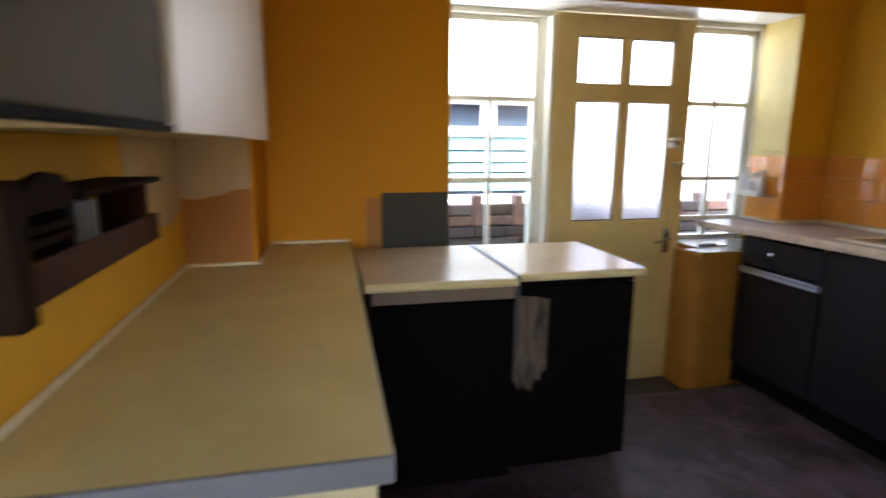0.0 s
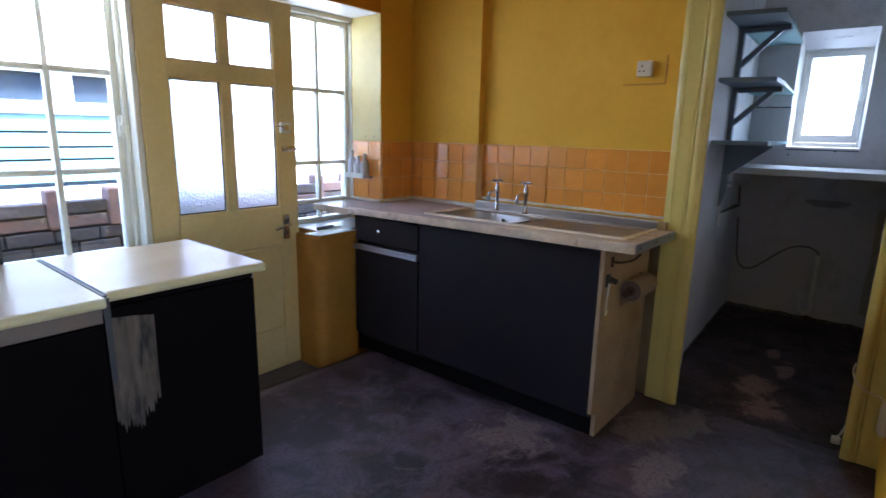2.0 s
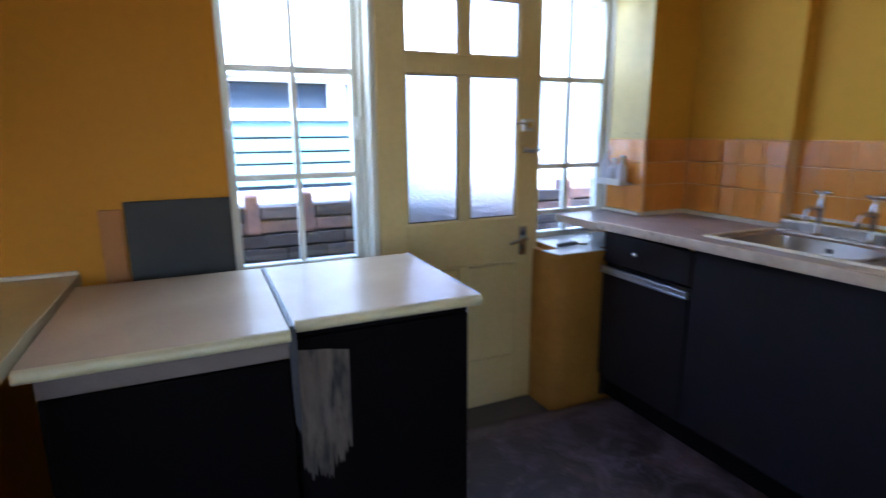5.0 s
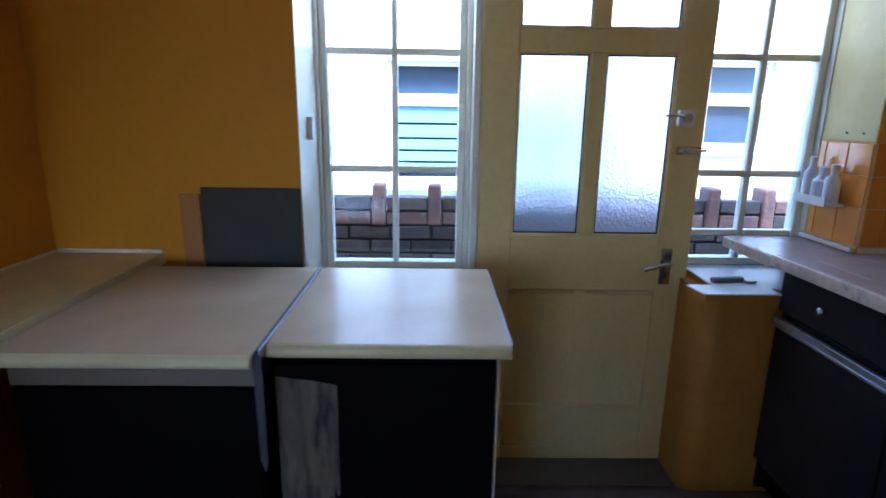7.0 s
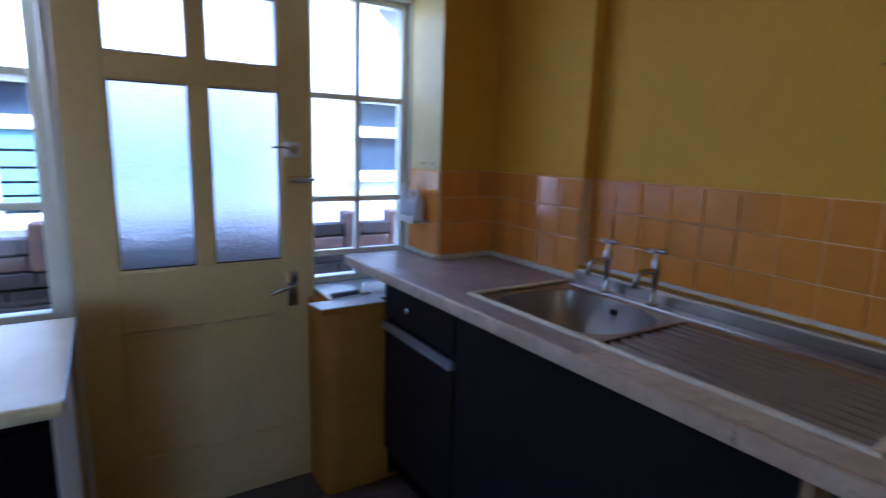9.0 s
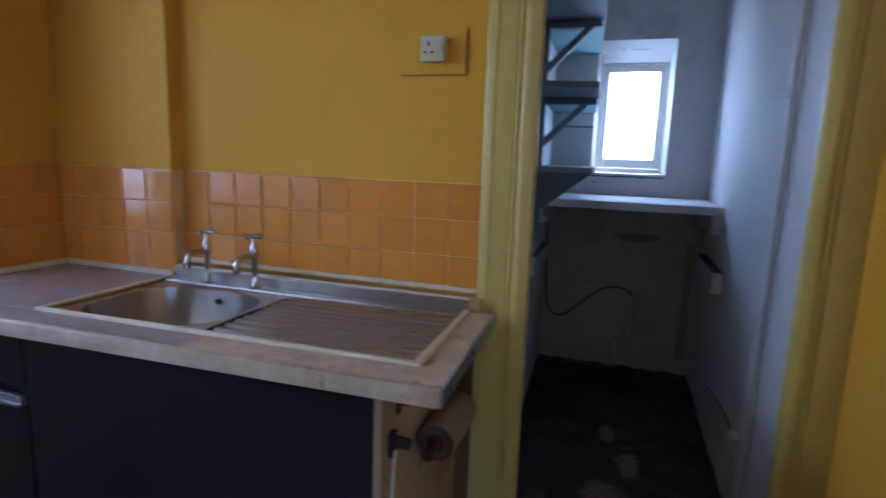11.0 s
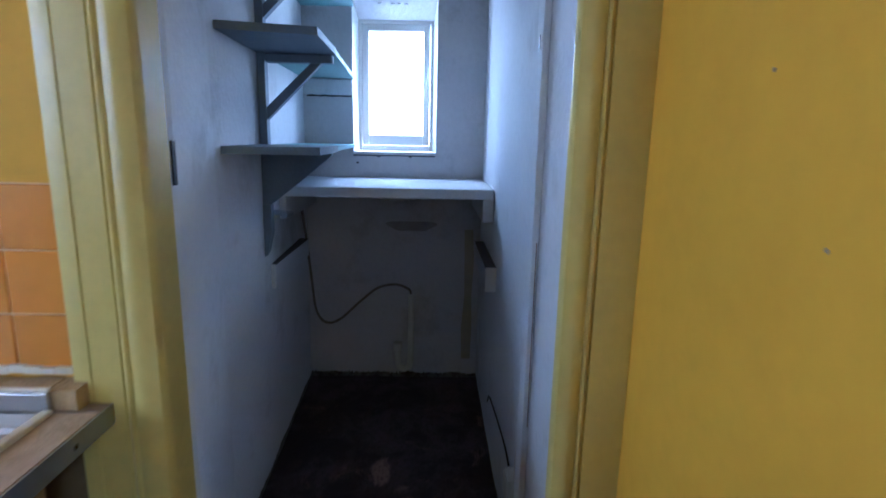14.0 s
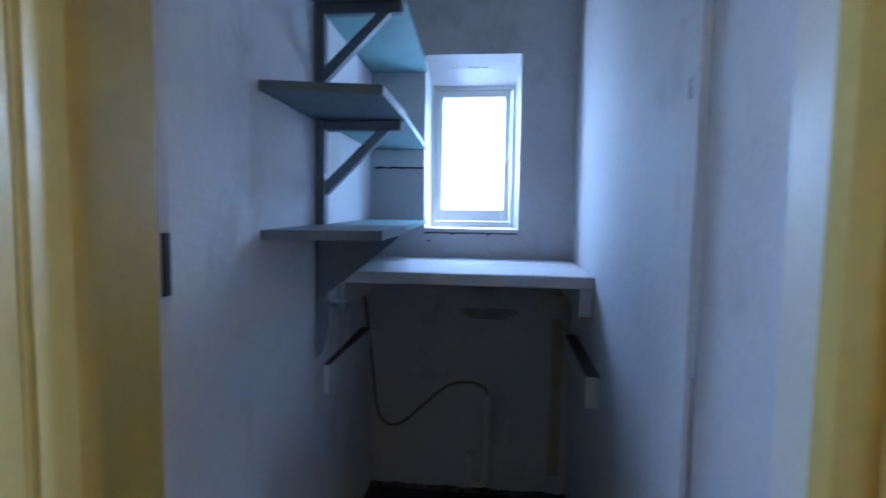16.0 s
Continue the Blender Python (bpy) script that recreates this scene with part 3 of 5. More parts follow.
single("threshold", bx(1.07, 1.93, 2.63, 2.97, -0.12, -0.082, 0.008), mat("dark_worn_stone", (0.14, 0.12, 0.105), 0.8, bump=0.3), "worn dark stone threshold under the back door", "threshold", "structure")

# ochre painted ledge and sill board on the pier
single("pier_ledge", prism(bmesh.new(), [(1.850, 2.62), (1.870, 2.514), (2.134, 2.514), (2.134, 2.577), (2.43, 2.577), (2.43, 2.90), (1.95, 2.90), (1.95, 2.80), (1.942, 2.62)], "z", 0.743, 0.766), PIER_PAINT, "ochre painted edge under the pale sill", "sill", "structure")
# pale board on it, with a scraper lying on it
single("pier_sill", prism(bmesh.new(), [(1.848, 2.62), (1.868, 2.512), (2.136, 2.512), (2.136, 2.575), (2.43, 2.575), (2.43, 2.90), (1.95, 2.90), (1.95, 2.80), (1.944, 2.62)], "z", 0.7662, 0.771),
       mat("pale_blue_white_sill", (0.7, 0.74, 0.76), 0.35, bump=0.06), "pale bluish-white painted sill beside the door", "sill", "structure")
scr = thing("scraper", (2.04, 2.66, 0.771), "grey plastic scraper lying on the pale sill", "scraper")
part("handle", box(bmesh.new(), -0.085, 0.04, -0.012, 0.012, 0.0, 0.018, 0.005, pose(2.04, 2.66, 0.7715, 0, 0, 8)), mat("blue_grey_plastic", (0.16, 0.18, 0.2), 0.5), scr, "grey handle", True)
part("blade", box(bmesh.new(), 0.04, 0.075, -0.035, 0.035, 0.002, 0.010, 0.002, pose(2.04, 2.66, 0.7715, 0, 0, 8)), PLASTIC, scr)

# ---- units on the window side: two low units with their own tops ----
def low_unit(x0, x1, fx0, fx1, label, rail):
    u = thing("base_cabinet", ((fx0 + fx1) / 2, 2.17, 0.0), label, "cabinet", "dark base cabinets under the window")
    y = 1.84 if rail else 1.90
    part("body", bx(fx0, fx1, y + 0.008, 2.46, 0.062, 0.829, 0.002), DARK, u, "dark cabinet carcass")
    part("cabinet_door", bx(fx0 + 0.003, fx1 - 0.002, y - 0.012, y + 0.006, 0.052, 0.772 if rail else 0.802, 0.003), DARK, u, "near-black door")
    if rail:
        part("rail", bx(fx0 + 0.003, fx1 - 0.002, y - 0.014, y + 0.006, 0.778, 0.828, 0.003), mat("pale_pinkish_rail", (0.16, 0.115, 0.08), 0.5), u, "pale rail under the top")
    else:
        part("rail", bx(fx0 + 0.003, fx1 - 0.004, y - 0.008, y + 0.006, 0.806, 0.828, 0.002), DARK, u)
    part("plinth", bx(fx0 + 0.01, fx1 - 0.045, 1.955, 2.44, 0.0, 0.062), PLINTH, u, "black recessed plinth")
    return u


low_unit(0.0, 0.545, 0.012, 0.545, "dark-fronted base cabinet with a pale rail", True)
uB = low_unit(0.56, 1.109, 0.563, 1.078, "dark-fronted base cabinet with a scraped door", False)
# scraped patch on the door: ragged vertical streaks
rnd = random.Random(4)
out = [(0.708, 0.750), (0.65, 0.762), (0.61, 0.766), (0.568, 0.772)]
for k in range(26):
    f = k / 25
    edge = 0.38 + 0.16 * max(0.0, f - 0.55) + 0.05 * max(0.0, 0.2 - f) / 0.2
    out.append((0.568 + 0.142 * f - 0.012 * max(0.0, f - 0.7), edge + (rnd.uniform(0.0, 0.055) if k % 2 else rnd.uniform(-0.02, 0.01))))
part("scraped_patch", prism(bmesh.new(), out, "y", 1.8868, 1.8882), BARE, uB, "pale scraped bare patch with streaks")
part("side_panel", bx(1.0785, 1.084, 1.905, 2.46, 0.09, 0.827, 0.001), WHITE, uB, "white side panel")


def bullnose_top(name, x0, x1, y0, y1, z0, z1, label, face, edge):
    t = thing(name, ((x0 + x1) / 2, (y0 + y1) / 2, z0), label, "worktop")
    r = (z1 - z0) / 2
    pr = [(y0 + r - r * math.sin(a), (z0 + z1) / 2 - r * math.cos(a)) for a in np.linspace(0.05, math.pi - 0.05, 9)]
    part("front_edge", prism(bmesh.new(), pr, "x", x0, x1), edge, t, "rounded cream front edge", True)
    part("board", bx(x0, x1, y0 + r, y1, z0, z1, 0.001), face, t)
    return t


bullnose_top("worktop", -0.012, 0.545, 1.792, 2.478, 0.83, 0.862, "pale mottled laminate worktop under the window", LAMINATE_PALE, EDGE_CREAM)
tB = bullnose_top("worktop", 0.562, 1.104, 1.850, 2.478, 0.83, 0.862, "pale glossy laminate worktop at the end of the run", LAMINATE_PALE, EDGE_CREAM)
part("end_trim", bx(1.1045, 1.107, 1.868, 2.478, 0.8305, 0.8635), ALU, tB, "thin metal end trim")
st = thing("joint_strip", (0.553, 2.16, 0.60), "loose dark metal joint strip between the worktops", "strip")
part("strip", bx(0.547, 0.5575, 1.823, 2.478, 0.80, 0.864, 0.001), BLACK, st)
part("edge", bx(0.557, 0.560, 1.82, 2.478, 0.80, 0.868, 0.0008), ALU, st, "shiny upper edge")
part("hanging_end", prism(bmesh.new(), [(0.543, 0.856), (0.562, 0.856), (0.562, 0.60), (0.556, 0.57), (0.546, 0.60)], "y", 1.8185, 1.8205), mat("dull_dark_metal", (0.06, 0.055, 0.055), 0.6, 0.2), st, "bent grey end hanging down in front")

# grey board standing behind the worktops
board = single("board", box(bmesh.new(), -0.168, 0.168, -0.006, 0.006, 0.0, 1.11, 0.002, pose(0.303, 2.548, 0.0, -2.2)), GREY_BOARD,
               "grey-green board standing against the wall behind the worktop", "board")
single("board_small", bx(0.06, 0.128, 2.585, 2.597, 0.0, 1.085, 0.002), PLASTER_RED, "old brown patch board on the wall behind the worktop", "board")

# ---- worktop run along the left wall ----
lw = thing("worktop", (-0.33, 1.6, 0.84), "long mottled cream laminate worktop along the wall", "worktop")
bm = prism(bmesh.new(), [(LEFT + 0.001, 0.74), (-0.06, 0.74), (-0.0365, 2.152), (-0.0295, 2.598), (-0.388, 2.598), (-0.388, 2.152), (LEFT + 0.001, 2.152)], "z", 0.842, 0.8755)
part("board", bm, LAMINATE, lw)
part("front_edge", prism(bmesh.new(), [(-0.0598, 0.74), (-0.049, 0.74), (-0.0165, 2.598), (-0.0293, 2.598)], "z", 0.838, 0.8765), EDGE_CREAM, lw, "pale cream front edge")
part("end_edge", bx(LEFT + 0.001, -0.049, 0.730, 0.7395, 0.832, 0.876, 0.002), mat("grey_end_band", (0.15, 0.145, 0.15), 0.5), lw, "grey worn end band")
bm = bmesh.new()
box(bm, LEFT + 0.001, LEFT + 0.014, 0.745, 2.153, 0.876, 0.890, 0.004)
box(bm, LEFT + 0.014, -0.389, 2.140, 2.153, 0.876, 0.888, 0.004)
box(bm, -0.389, -0.377, 2.141, 2.586, 0.876, 0.887, 0.004)
box(bm, -0.377, -0.02, 2.586, 2.598, 0.876, 0.890, 0.004)
part("sealing_bead", bm, BEAD, lw, "cream sealing bead along the wall")
for k, (a, b_) in enumerate(((0.76, 1.28), (1.282, 1.80))):
    u = thing("base_cabinet", (-0.34, (a + b_) / 2, 0.0), "cream base cabinet under the long worktop", "cabinet", "cream base cabinets")
    part("body", bx(LEFT + 0.002, -0.092, a, b_, 0.09, 0.841, 0.002), CREAM_PANEL, u)
    part("cabinet_door", bx(-0.091, -0.073, a + 0.002, b_ - 0.002, 0.10, 0.832, 0.003), CREAM_PANEL, u, "flat cream door")
    part("plinth", bx(LEFT + 0.01, -0.14, a, b_, 0.0, 0.09), PLINTH, u, "black recessed plinth")

# wall cupboards
def wall_cupboard(y0, y1, z0, z1, fx, face, label):
    c = thing("wall_cupboard", (-0.5, (y0 + y1) / 2, z0), label, "cupboard")
    part("body", bx(LEFT + 0.002, fx - 0.02, y0, y1, z0, z1, 0.002), CREAM_PANEL if face is CUPBOARD_WHITE else GREY_DOOR, c)
    part("cupboard_door", bx(fx - 0.019, fx, y0 + 0.002, y1 - 0.002, z0 - 0.004, z1, 0.003), face, c, "flat door")
    return c


c1 = wall_cupboard(0.20, 0.790, 1.362, 2.06, -0.335, GREY_DOOR, "dull grey wall cupboard above the worktop")
part("light_rail", bx(-0.352, -0.332, 0.20, 0.80, 1.349, 1.357, 0.001), PLINTH, c1, "dark line of trim under the door")
c2 = wall_cupboard(0.812, 2.13, 1.352, 2.06, -0.328, CUPBOARD_WHITE, "off-white wall cupboard above the worktop")
# bare plaster where old paint was scraped, on pier and wall
bm = prism(bmesh.new(), [(LEFT + 0.002, 1.135), (-0.60, 1.13), (-0.55, 1.14), (-0.50, 1.15), (-0.47, 1.165), (-0.405, 1.17), (-0.405, 1.42), (LEFT + 0.002, 1.42)], "y", 2.1522, 2.1548)
single("plaster_patch", bm, PLASTER, "bare pale plaster patch on the pier", "plaster", "structure")
bm = prism(bmesh.new(), [(1.58, 1.42), (1.60, 1.20), (1.7, 1.12), (1.85, 1.07), (2.0, 1.06), (2.151, 1.10), (2.151, 1.42)], "x", LEFT + 0.0003, LEFT + 0.0028)
single("plaster_patch", bm, PLASTER, "bare pale plaster patch on the wall", "plaster", "structure")
bm = prism(bmesh.new(), [(LEFT + 0.003, 0.89), (-0.41, 0.89), (-0.405, 1.168), (-0.47, 1.163), (-0.50, 1.148), (-0.55, 1.138), (-0.60, 1.128), (LEFT + 0.003, 1.133)], "y", 2.1526, 2.1546)
single("paint_patch", bm, PLASTER_RED, "old brown paint below the bare plaster", "paint", "structure")

# wooden rack on the left wall
rk = thing("plate_rack", (-0.59, 1.1, 1.10), "dark wooden wall rack with a reddish front board", "rack")
part("shelf", bx(LEFT + 0.002, -0.545, 0.82, 1.42, 1.113, 1.125, 0.003), WOOD_DARK, rk)
part("front_board", bx(-0.545, -0.531, 0.82, 1.42, 1.108, 1.17, 0.003), WOOD_RED, rk, "reddish brown front board")
part("end_panel", bx(LEFT + 0.002, -0.527, 0.772, 0.82, 1.085, 1.285, 0.004), WOOD_DARK, rk)
part("end_panel", bx(LEFT + 0.002, -0.55, 1.395, 1.415, 1.126, 1.243, 0.003), WOOD_RED, rk)
part("top_shelf", bx(LEFT + 0.002, -0.525, 0.985, 1.445, 1.244, 1.255, 0.003), WOOD_DARK, rk)
part("back_board", prism(bmesh.new(), [(0.821, 1.235), (0.984, 1.235), (0.984, 1.262), (0.95, 1.285), (0.90, 1.292), (0.86, 1.285), (0.821, 1.265)], "x", -0.547, -0.533), WOOD_DARK, rk, "shaped top rail")
for z in (1.185, 1.205):
    part("rail", bx(-0.545, -0.535, 0.821, 0.984, z, z + 0.012, 0.003), WOOD_DARK, rk)
single("dark_box", bx(-0.64, -0.535, 0.988, 1.075, 1.1255, 1.238, 0.006), BLACK, "small black box standing in the wooden rack", "box")

# ---- sink run ----
SY0, SY1 = 0.868, 2.597


def settle(bm_):
    """The worktop and its sink stand a little askew: raised and drawn forward along the front, most at the near end."""
    for v in bm_.verts:
        f, w = (2.75 - v.co.x) / 0.57, v.co.y - 0.85
        v.co += Vector((-0.02, -0.045 - 0.013 * w, 0.035 - 0.0135 * w)) * f
    return bm_


# strip over the yellow wall, with the worktop end's shade in its colour
single("wall_bare_foot", bx(RIGHT - 0.0022, RIGHT - 0.0002, 0.9305, 1.02, 0.0, 0.862), SHADED_WALL, "brown wall strip under the worktop end, darkened for shade", "wall", "structure")
sk = thing("sink_unit", (2.45, 1.75, 0.0), "dark slate painted sink base unit with worn fronts", "cabinet")
part("end_panel", prism(bmesh.new(), [(2.142, 0.890), (2.70, 0.862), (2.70, 0.0), (2.19, 0.0), (2.19, 0.115), (2.142, 0.13)], "y", 0.962, 0.98), GRUBBY_SHADED_PANEL, sk, "grubby cream end panel, darkened for shade under the worktop")
part("carcass", bx(2.16, 2.70, 0.981, 2.50, 0.10, 0.70, 0.002), NAVY, sk)
part("plinth", bx(2.19, 2.21, 0.981, 2.53, 0.0, 0.115), PLINTH, sk, "black recessed plinth")
part("fixed_front", bx(2.142, 2.16, 0.981, 2.01, 0.12, 0.880, 0.003), NAVY, sk, "wide plain front panel under the sink")
dr = part("drawer", bx(2.140, 2.159, 2.016, 2.528, 0.712, 0.856, 0.004), NAVY, sk)
b = bmesh.new()
lathe(b, [(0.006, 0.0), (0.006, 0.010), (0.013, 0.016), (0.014, 0.022), (0.010, 0.027), (0.002, 0.029)], (2.140, 2.305, 0.785), 16, (-1, 0, 0))
part("knob", b, CHROME, dr, "small round metal knob", True)
cd = part("cabinet_door", bx(2.141, 2.159, 2.018, 2.528, 0.125, 0.655, 0.003), NAVY, sk)
b = bx(2.128, 2.146, 2.018, 2.528, 0.658, 0.690, 0.003)
box(b, 2.122, 2.128, 2.018, 2.528, 0.658, 0.668, 0.002)
part("handle", b, ALU, cd, "brushed aluminium strip handle")
part("side", bx(2.16, 2.70, 2.515, 2.53, 0.0, 0.86), NAVY, sk)

BF, BB, BL_, BR_ = 2.205, 2.715, 2.065, 0.945        # the sink's frame: front, back, far, near
wt = thing("worktop", (2.4, 1.75, 0.862), "worn brown laminate worktop round the sink", "worktop")
bm = bx(2.118, BF, SY0, SY1, 0.864, 0.900, 0.002)
box(bm, BF, BB, SY0, BR_, 0.864, 0.900, 0.001)
box(bm, BF, STEP_X - 0.001, BL_, SY1, 0.864, 0.900, 0.001)
box(bm, STEP_X - 0.001, RIGHT - 0.001, SY0, STEP_Y - 0.001, 0.864, 0.900, 0.001)
part("board", settle(bm), WORN_TOP, wt)
part("front_edge", settle(bx(2.100, 2.1175, SY0, SY1, 0.860, 0.9005, 0.005)), WORN_EDGE, wt, "pale worn wooden front edge", True)
part("front_edge_wood", settle(bx(2.1176, BF - 0.001, SY0 + 0.001, 1.50, 0.898, 0.9012, 0.0004)), WORN_EDGE, wt, "pale worn strip beside the sink")
part("front_edge_wood", settle(bx(BF, BB, SY0 + 0.001, BR_ - 0.001, 0.898, 0.9012, 0.0004)), WORN_EDGE, wt, "pale worn strip beside the sink")
band = part("end_band", settle(bx(2.102, RIGHT - 0.002, SY0 - 0.004, SY0 - 0.0005, 0.862, 0.9005, 0.001)), ALU, wt, "dull metal band along the end")
for x_ in (2.16, 2.40, 2.64):
    part("screw", settle(rod(bmesh.new(), (x_, SY0 - 0.0038, 0.881), (x_, SY0 - 0.0056, 0.881), 0.0045, seg=10)), RUST, band)
ext = thing("worktop_extension", (2.27, 2.72, 0.862), "short piece of worn worktop running into the window reveal", "worktop")
part("board", prism(bmesh.new(), [(2.108, 2.531), (2.43, 2.565), (2.43, 2.888), (2.128, 2.888), (2.108, 2.868)], "z", 0.862, 0.898), WORN_TOP, ext)
part("front_edge", bx(2.096, 2.1078, 2.531, 2.868, 0.860, 0.8985, 0.003), WORN_EDGE, ext, "pale worn edge")
bm = bx(2.41, 2.43, 2.60, 2.886, 0.9005, 0.918, 0.004)
box(bm, OP1, STEP_X - 0.012, NORTH - 0.014, NORTH - 0.0065, 0.9005, 0.922, 0.003)
box(bm, STEP_X - 0.016, STEP_X - 0.0065, STEP_Y, NORTH - 0.015, 0.9005, 0.922, 0.003)
single("sealing_bead", bm, BEAD, "cream sealing bead along tiles and worktop", "bead", "structure")

# inset sink: bowl, drainer, upstand and taps
snk = thing("sink", (2.45, 1.5, 0.80), "stainless steel inset sink with bowl and ribbed drainer", "sink")
CX, CY, HX, HY = 2.430, 1.797, 0.204, 0.238   # the bowl's middle and half sizes
def ring(cx, cy, hx, hy, z, seg=40, p=2.8):
    return [(cx + hx * math.copysign(abs(math.cos(a)) ** (2 / p), math.cos(a)), cy + hy * math.copysign(abs(math.sin(a)) ** (2 / p), math.sin(a)), z)
            for a in (2 * math.pi * k / seg for k in range(seg))]


b = bmesh.new()
def edge_ring(x0, x1, y0, y1, z, seg=40):
    o = []
    for k in range(seg):
        a = 2 * math.pi * k / seg
        c, s = math.cos(a), math.sin(a)
        m_ = max(abs(c), abs(s))
        o.append(((x0 + x1) / 2 + (x1 - x0) / 2 * c / m_, (y0 + y1) / 2 + (y1 - y0) / 2 * s / m_, z))
    return o


loops = [edge_ring(BF + 0.012, 2.655, 1.535, BL_ - 0.012, 0.896)]
loops += [ring(CX, CY, HX + 0.008, HY + 0.008, 0.896), ring(CX, CY, HX, HY, 0.891), ring(CX, CY, HX - 0.012, HY - 0.012, 0.80), ring(CX, CY, HX - 0.035, HY - 0.035, 0.752), ring(CX, CY, 0.03, 0.03, 0.746, p=2)]
vs = [[b.verts.new(c) for c in lp] for lp in loops]
for r0, r1 in zip(vs, vs[1:]):
    for k in range(40):
        b.faces.new((r0[k], r0[(k + 1) % 40], r1[(k + 1) % 40], r1[k]))
b.faces.new(vs[-1])
part("bowl", settle(b), STEEL, snk, "", True)
b = bmesh.new()
lathe(b, [(0.001, 0.0), (0.03, 0.0), (0.034, 0.003), (0.024, 0.004), (0.004, 0.0035)], (CX, CY, 0.7465), 20)
part("waste", settle(b), CHROME, snk, "round waste outlet", True)
b = bmesh.new()
rod(b, (CX + HX - 0.008, CY, 0.855), (CX + HX - 0.016, CY, 0.855), 0.010)
part("overflow", settle(b), BLACK, snk, "dark overflow hole", True)
# drainer: grooves along the run
b = bmesh.new()
prof = [(BF + 0.012, 0.896), (2.235, 0.896)]
for k in range(9):
    x = 2.252 + 0.043 * k
    prof += [(x, 0.8935), (x + 0.008, 0.8865), (x + 0.02, 0.8865), (x + 0.028, 0.8935)]
prof += [(2.648, 0.896), (2.655, 0.896)]
ya, yb = BR_ + 0.012, 1.535
for p0, p1 in zip(prof, prof[1:]):
    q = [b.verts.new((p0[0], ya, p0[1])), b.verts.new((p1[0], ya, p1[1])), b.verts.new((p1[0], yb, p1[1])), b.verts.new((p0[0], yb, p0[1]))]
    b.faces.new(q)
bmesh.ops.remove_doubles(b, verts=b.verts[:], dist=0.0001)
part("drainer", settle(b), STEEL, snk, "ribbed drainer", True)
# the raised ledge for the taps behind
part("tap_ledge", settle(bx(2.6555, 2.712, BR_ + 0.012, BL_ - 0.012, 0.880, 0.903, 0.004)), STEEL, snk, "raised steel ledge behind the bowl")
part("upstand", settle(bx(2.713, 2.722, BR_ + 0.003, BL_ - 0.003, 0.880, 0.937, 0.003)), STEEL, snk, "steel upstand")
bm = bx(BF - 0.006, BF + 0.0115, BR_ - 0.006, BL_ + 0.004, 0.8975, 0.9095, 0.004)
box(bm, BF + 0.012, BB - 0.004, BR_ - 0.006, BR_ + 0.0135, 0.8975, 0.9095, 0.004)
box(bm, BF + 0.012, BB - 0.004, BL_ - 0.0115, BL_ + 0.004, 0.8975, 0.9085, 0.004)
box(bm, 2.715, 2.7224, BR_, BL_ - 0.012, 0.9375, 0.945, 0.003)
single("sink_bead", settle(bm), BEAD, "cream sealing bead round the sink", "bead", "structure")
# plastered ledge between upstand and tiles
b = bmesh.new()
for k in range(24):
    y0 = 0.905 + (STEP_Y - 0.906) * k / 24
    y1 = 0.905 + (STEP_Y - 0.906) * (k + 1) / 24
    d = 0.004 * noise.noise(Vector((k * 0.7, 0, 3)))
    box(b, 2.7225, RIGHT - 0.0015, y0, y1, 0.9005, 0.940 + d, 0.0)
single("plaster_ledge", b, mat("rough_ochre_filler", (0.56, 0.38, 0.16), 0.8, second=(0.44, 0.3, 0.16), scale=18, amount=0.9, bump=0.6, fine=60), "rough filled ledge behind the sink", "ledge", "structure")
b = bmesh.new()
for k in range(40):
    y0 = 0.934 + (STEP_Y - 0.936) * k / 40
    y1 = 0.934 + (STEP_Y - 0.936) * (k + 1) / 40
    d, e = 0.003 * noise.noise(Vector((k * 0.5, 0, 9))), 0.004 * noise.noise(Vector((k * 0.6, 4, 9)))
    box(b, RIGHT - 0.0155 + d, RIGHT - 0.0015, y0, y1, 0.951 + e, 0.964 + d, 0.0)
single("tile_bead", b, BEAD, "uneven cream sealant bead under the tiles", "bead", "structure")


def tap(y):
    t = thing("tap", (2.668, y, 0.906), "old chrome pillar tap with a cross head", "tap", "pair of sink taps")
    bb = lathe(bmesh.new(), [(0.019, 0.0), (0.020, 0.004), (0.013, 0.009), (0.0095, 0.014), (0.0095, 0.098), (0.0145, 0.104), (0.0155, 0.126), (0.0135, 0.142), (0.008, 0.152), (0.006, 0.16), (0.006, 0.182), (0.002, 0.184)], (2.668, y, 0.906), 18)
    part("body", bb, CHROME, t, "", True)
    bb = tube(bmesh.new(), [(2.662, y, 1.018), (2.625, y, 1.022), (2.592, y, 1.018), (2.578, y, 1.002), (2.576, y, 0.984)], 0.0085, 12)
    rod(bb, (2.576, y, 0.988), (2.576, y, 0.974), 0.011)
    part("spout", bb, CHROME, t, "", True)
    bb = bmesh.new()
    rod(bb, (2.668, y - 0.028, 1.083), (2.668, y + 0.028, 1.083), 0.0062)
    rod(bb, (2.640, y, 1.083), (2.696, y, 1.083), 0.0062)
    for dx, dy in ((0, -0.028), (0, 0.028), (-0.028, 0), (0.028, 0)):
        bmesh.ops.create_uvsphere(bb, u_segments=8, v_segments=6, radius=0.0085, matrix=Matrix.Translation((2.668 + dx, y + dy, 1.083)))
    lathe(bb, [(0.011, 0), (0.012, 0.006), (0.008, 0.012), (0.001, 0.013)], (2.668, y, 1.078), 12)
    part("cross_head", bb, CHROME, t, "", True)


tap(1.866)
tap(1.672)

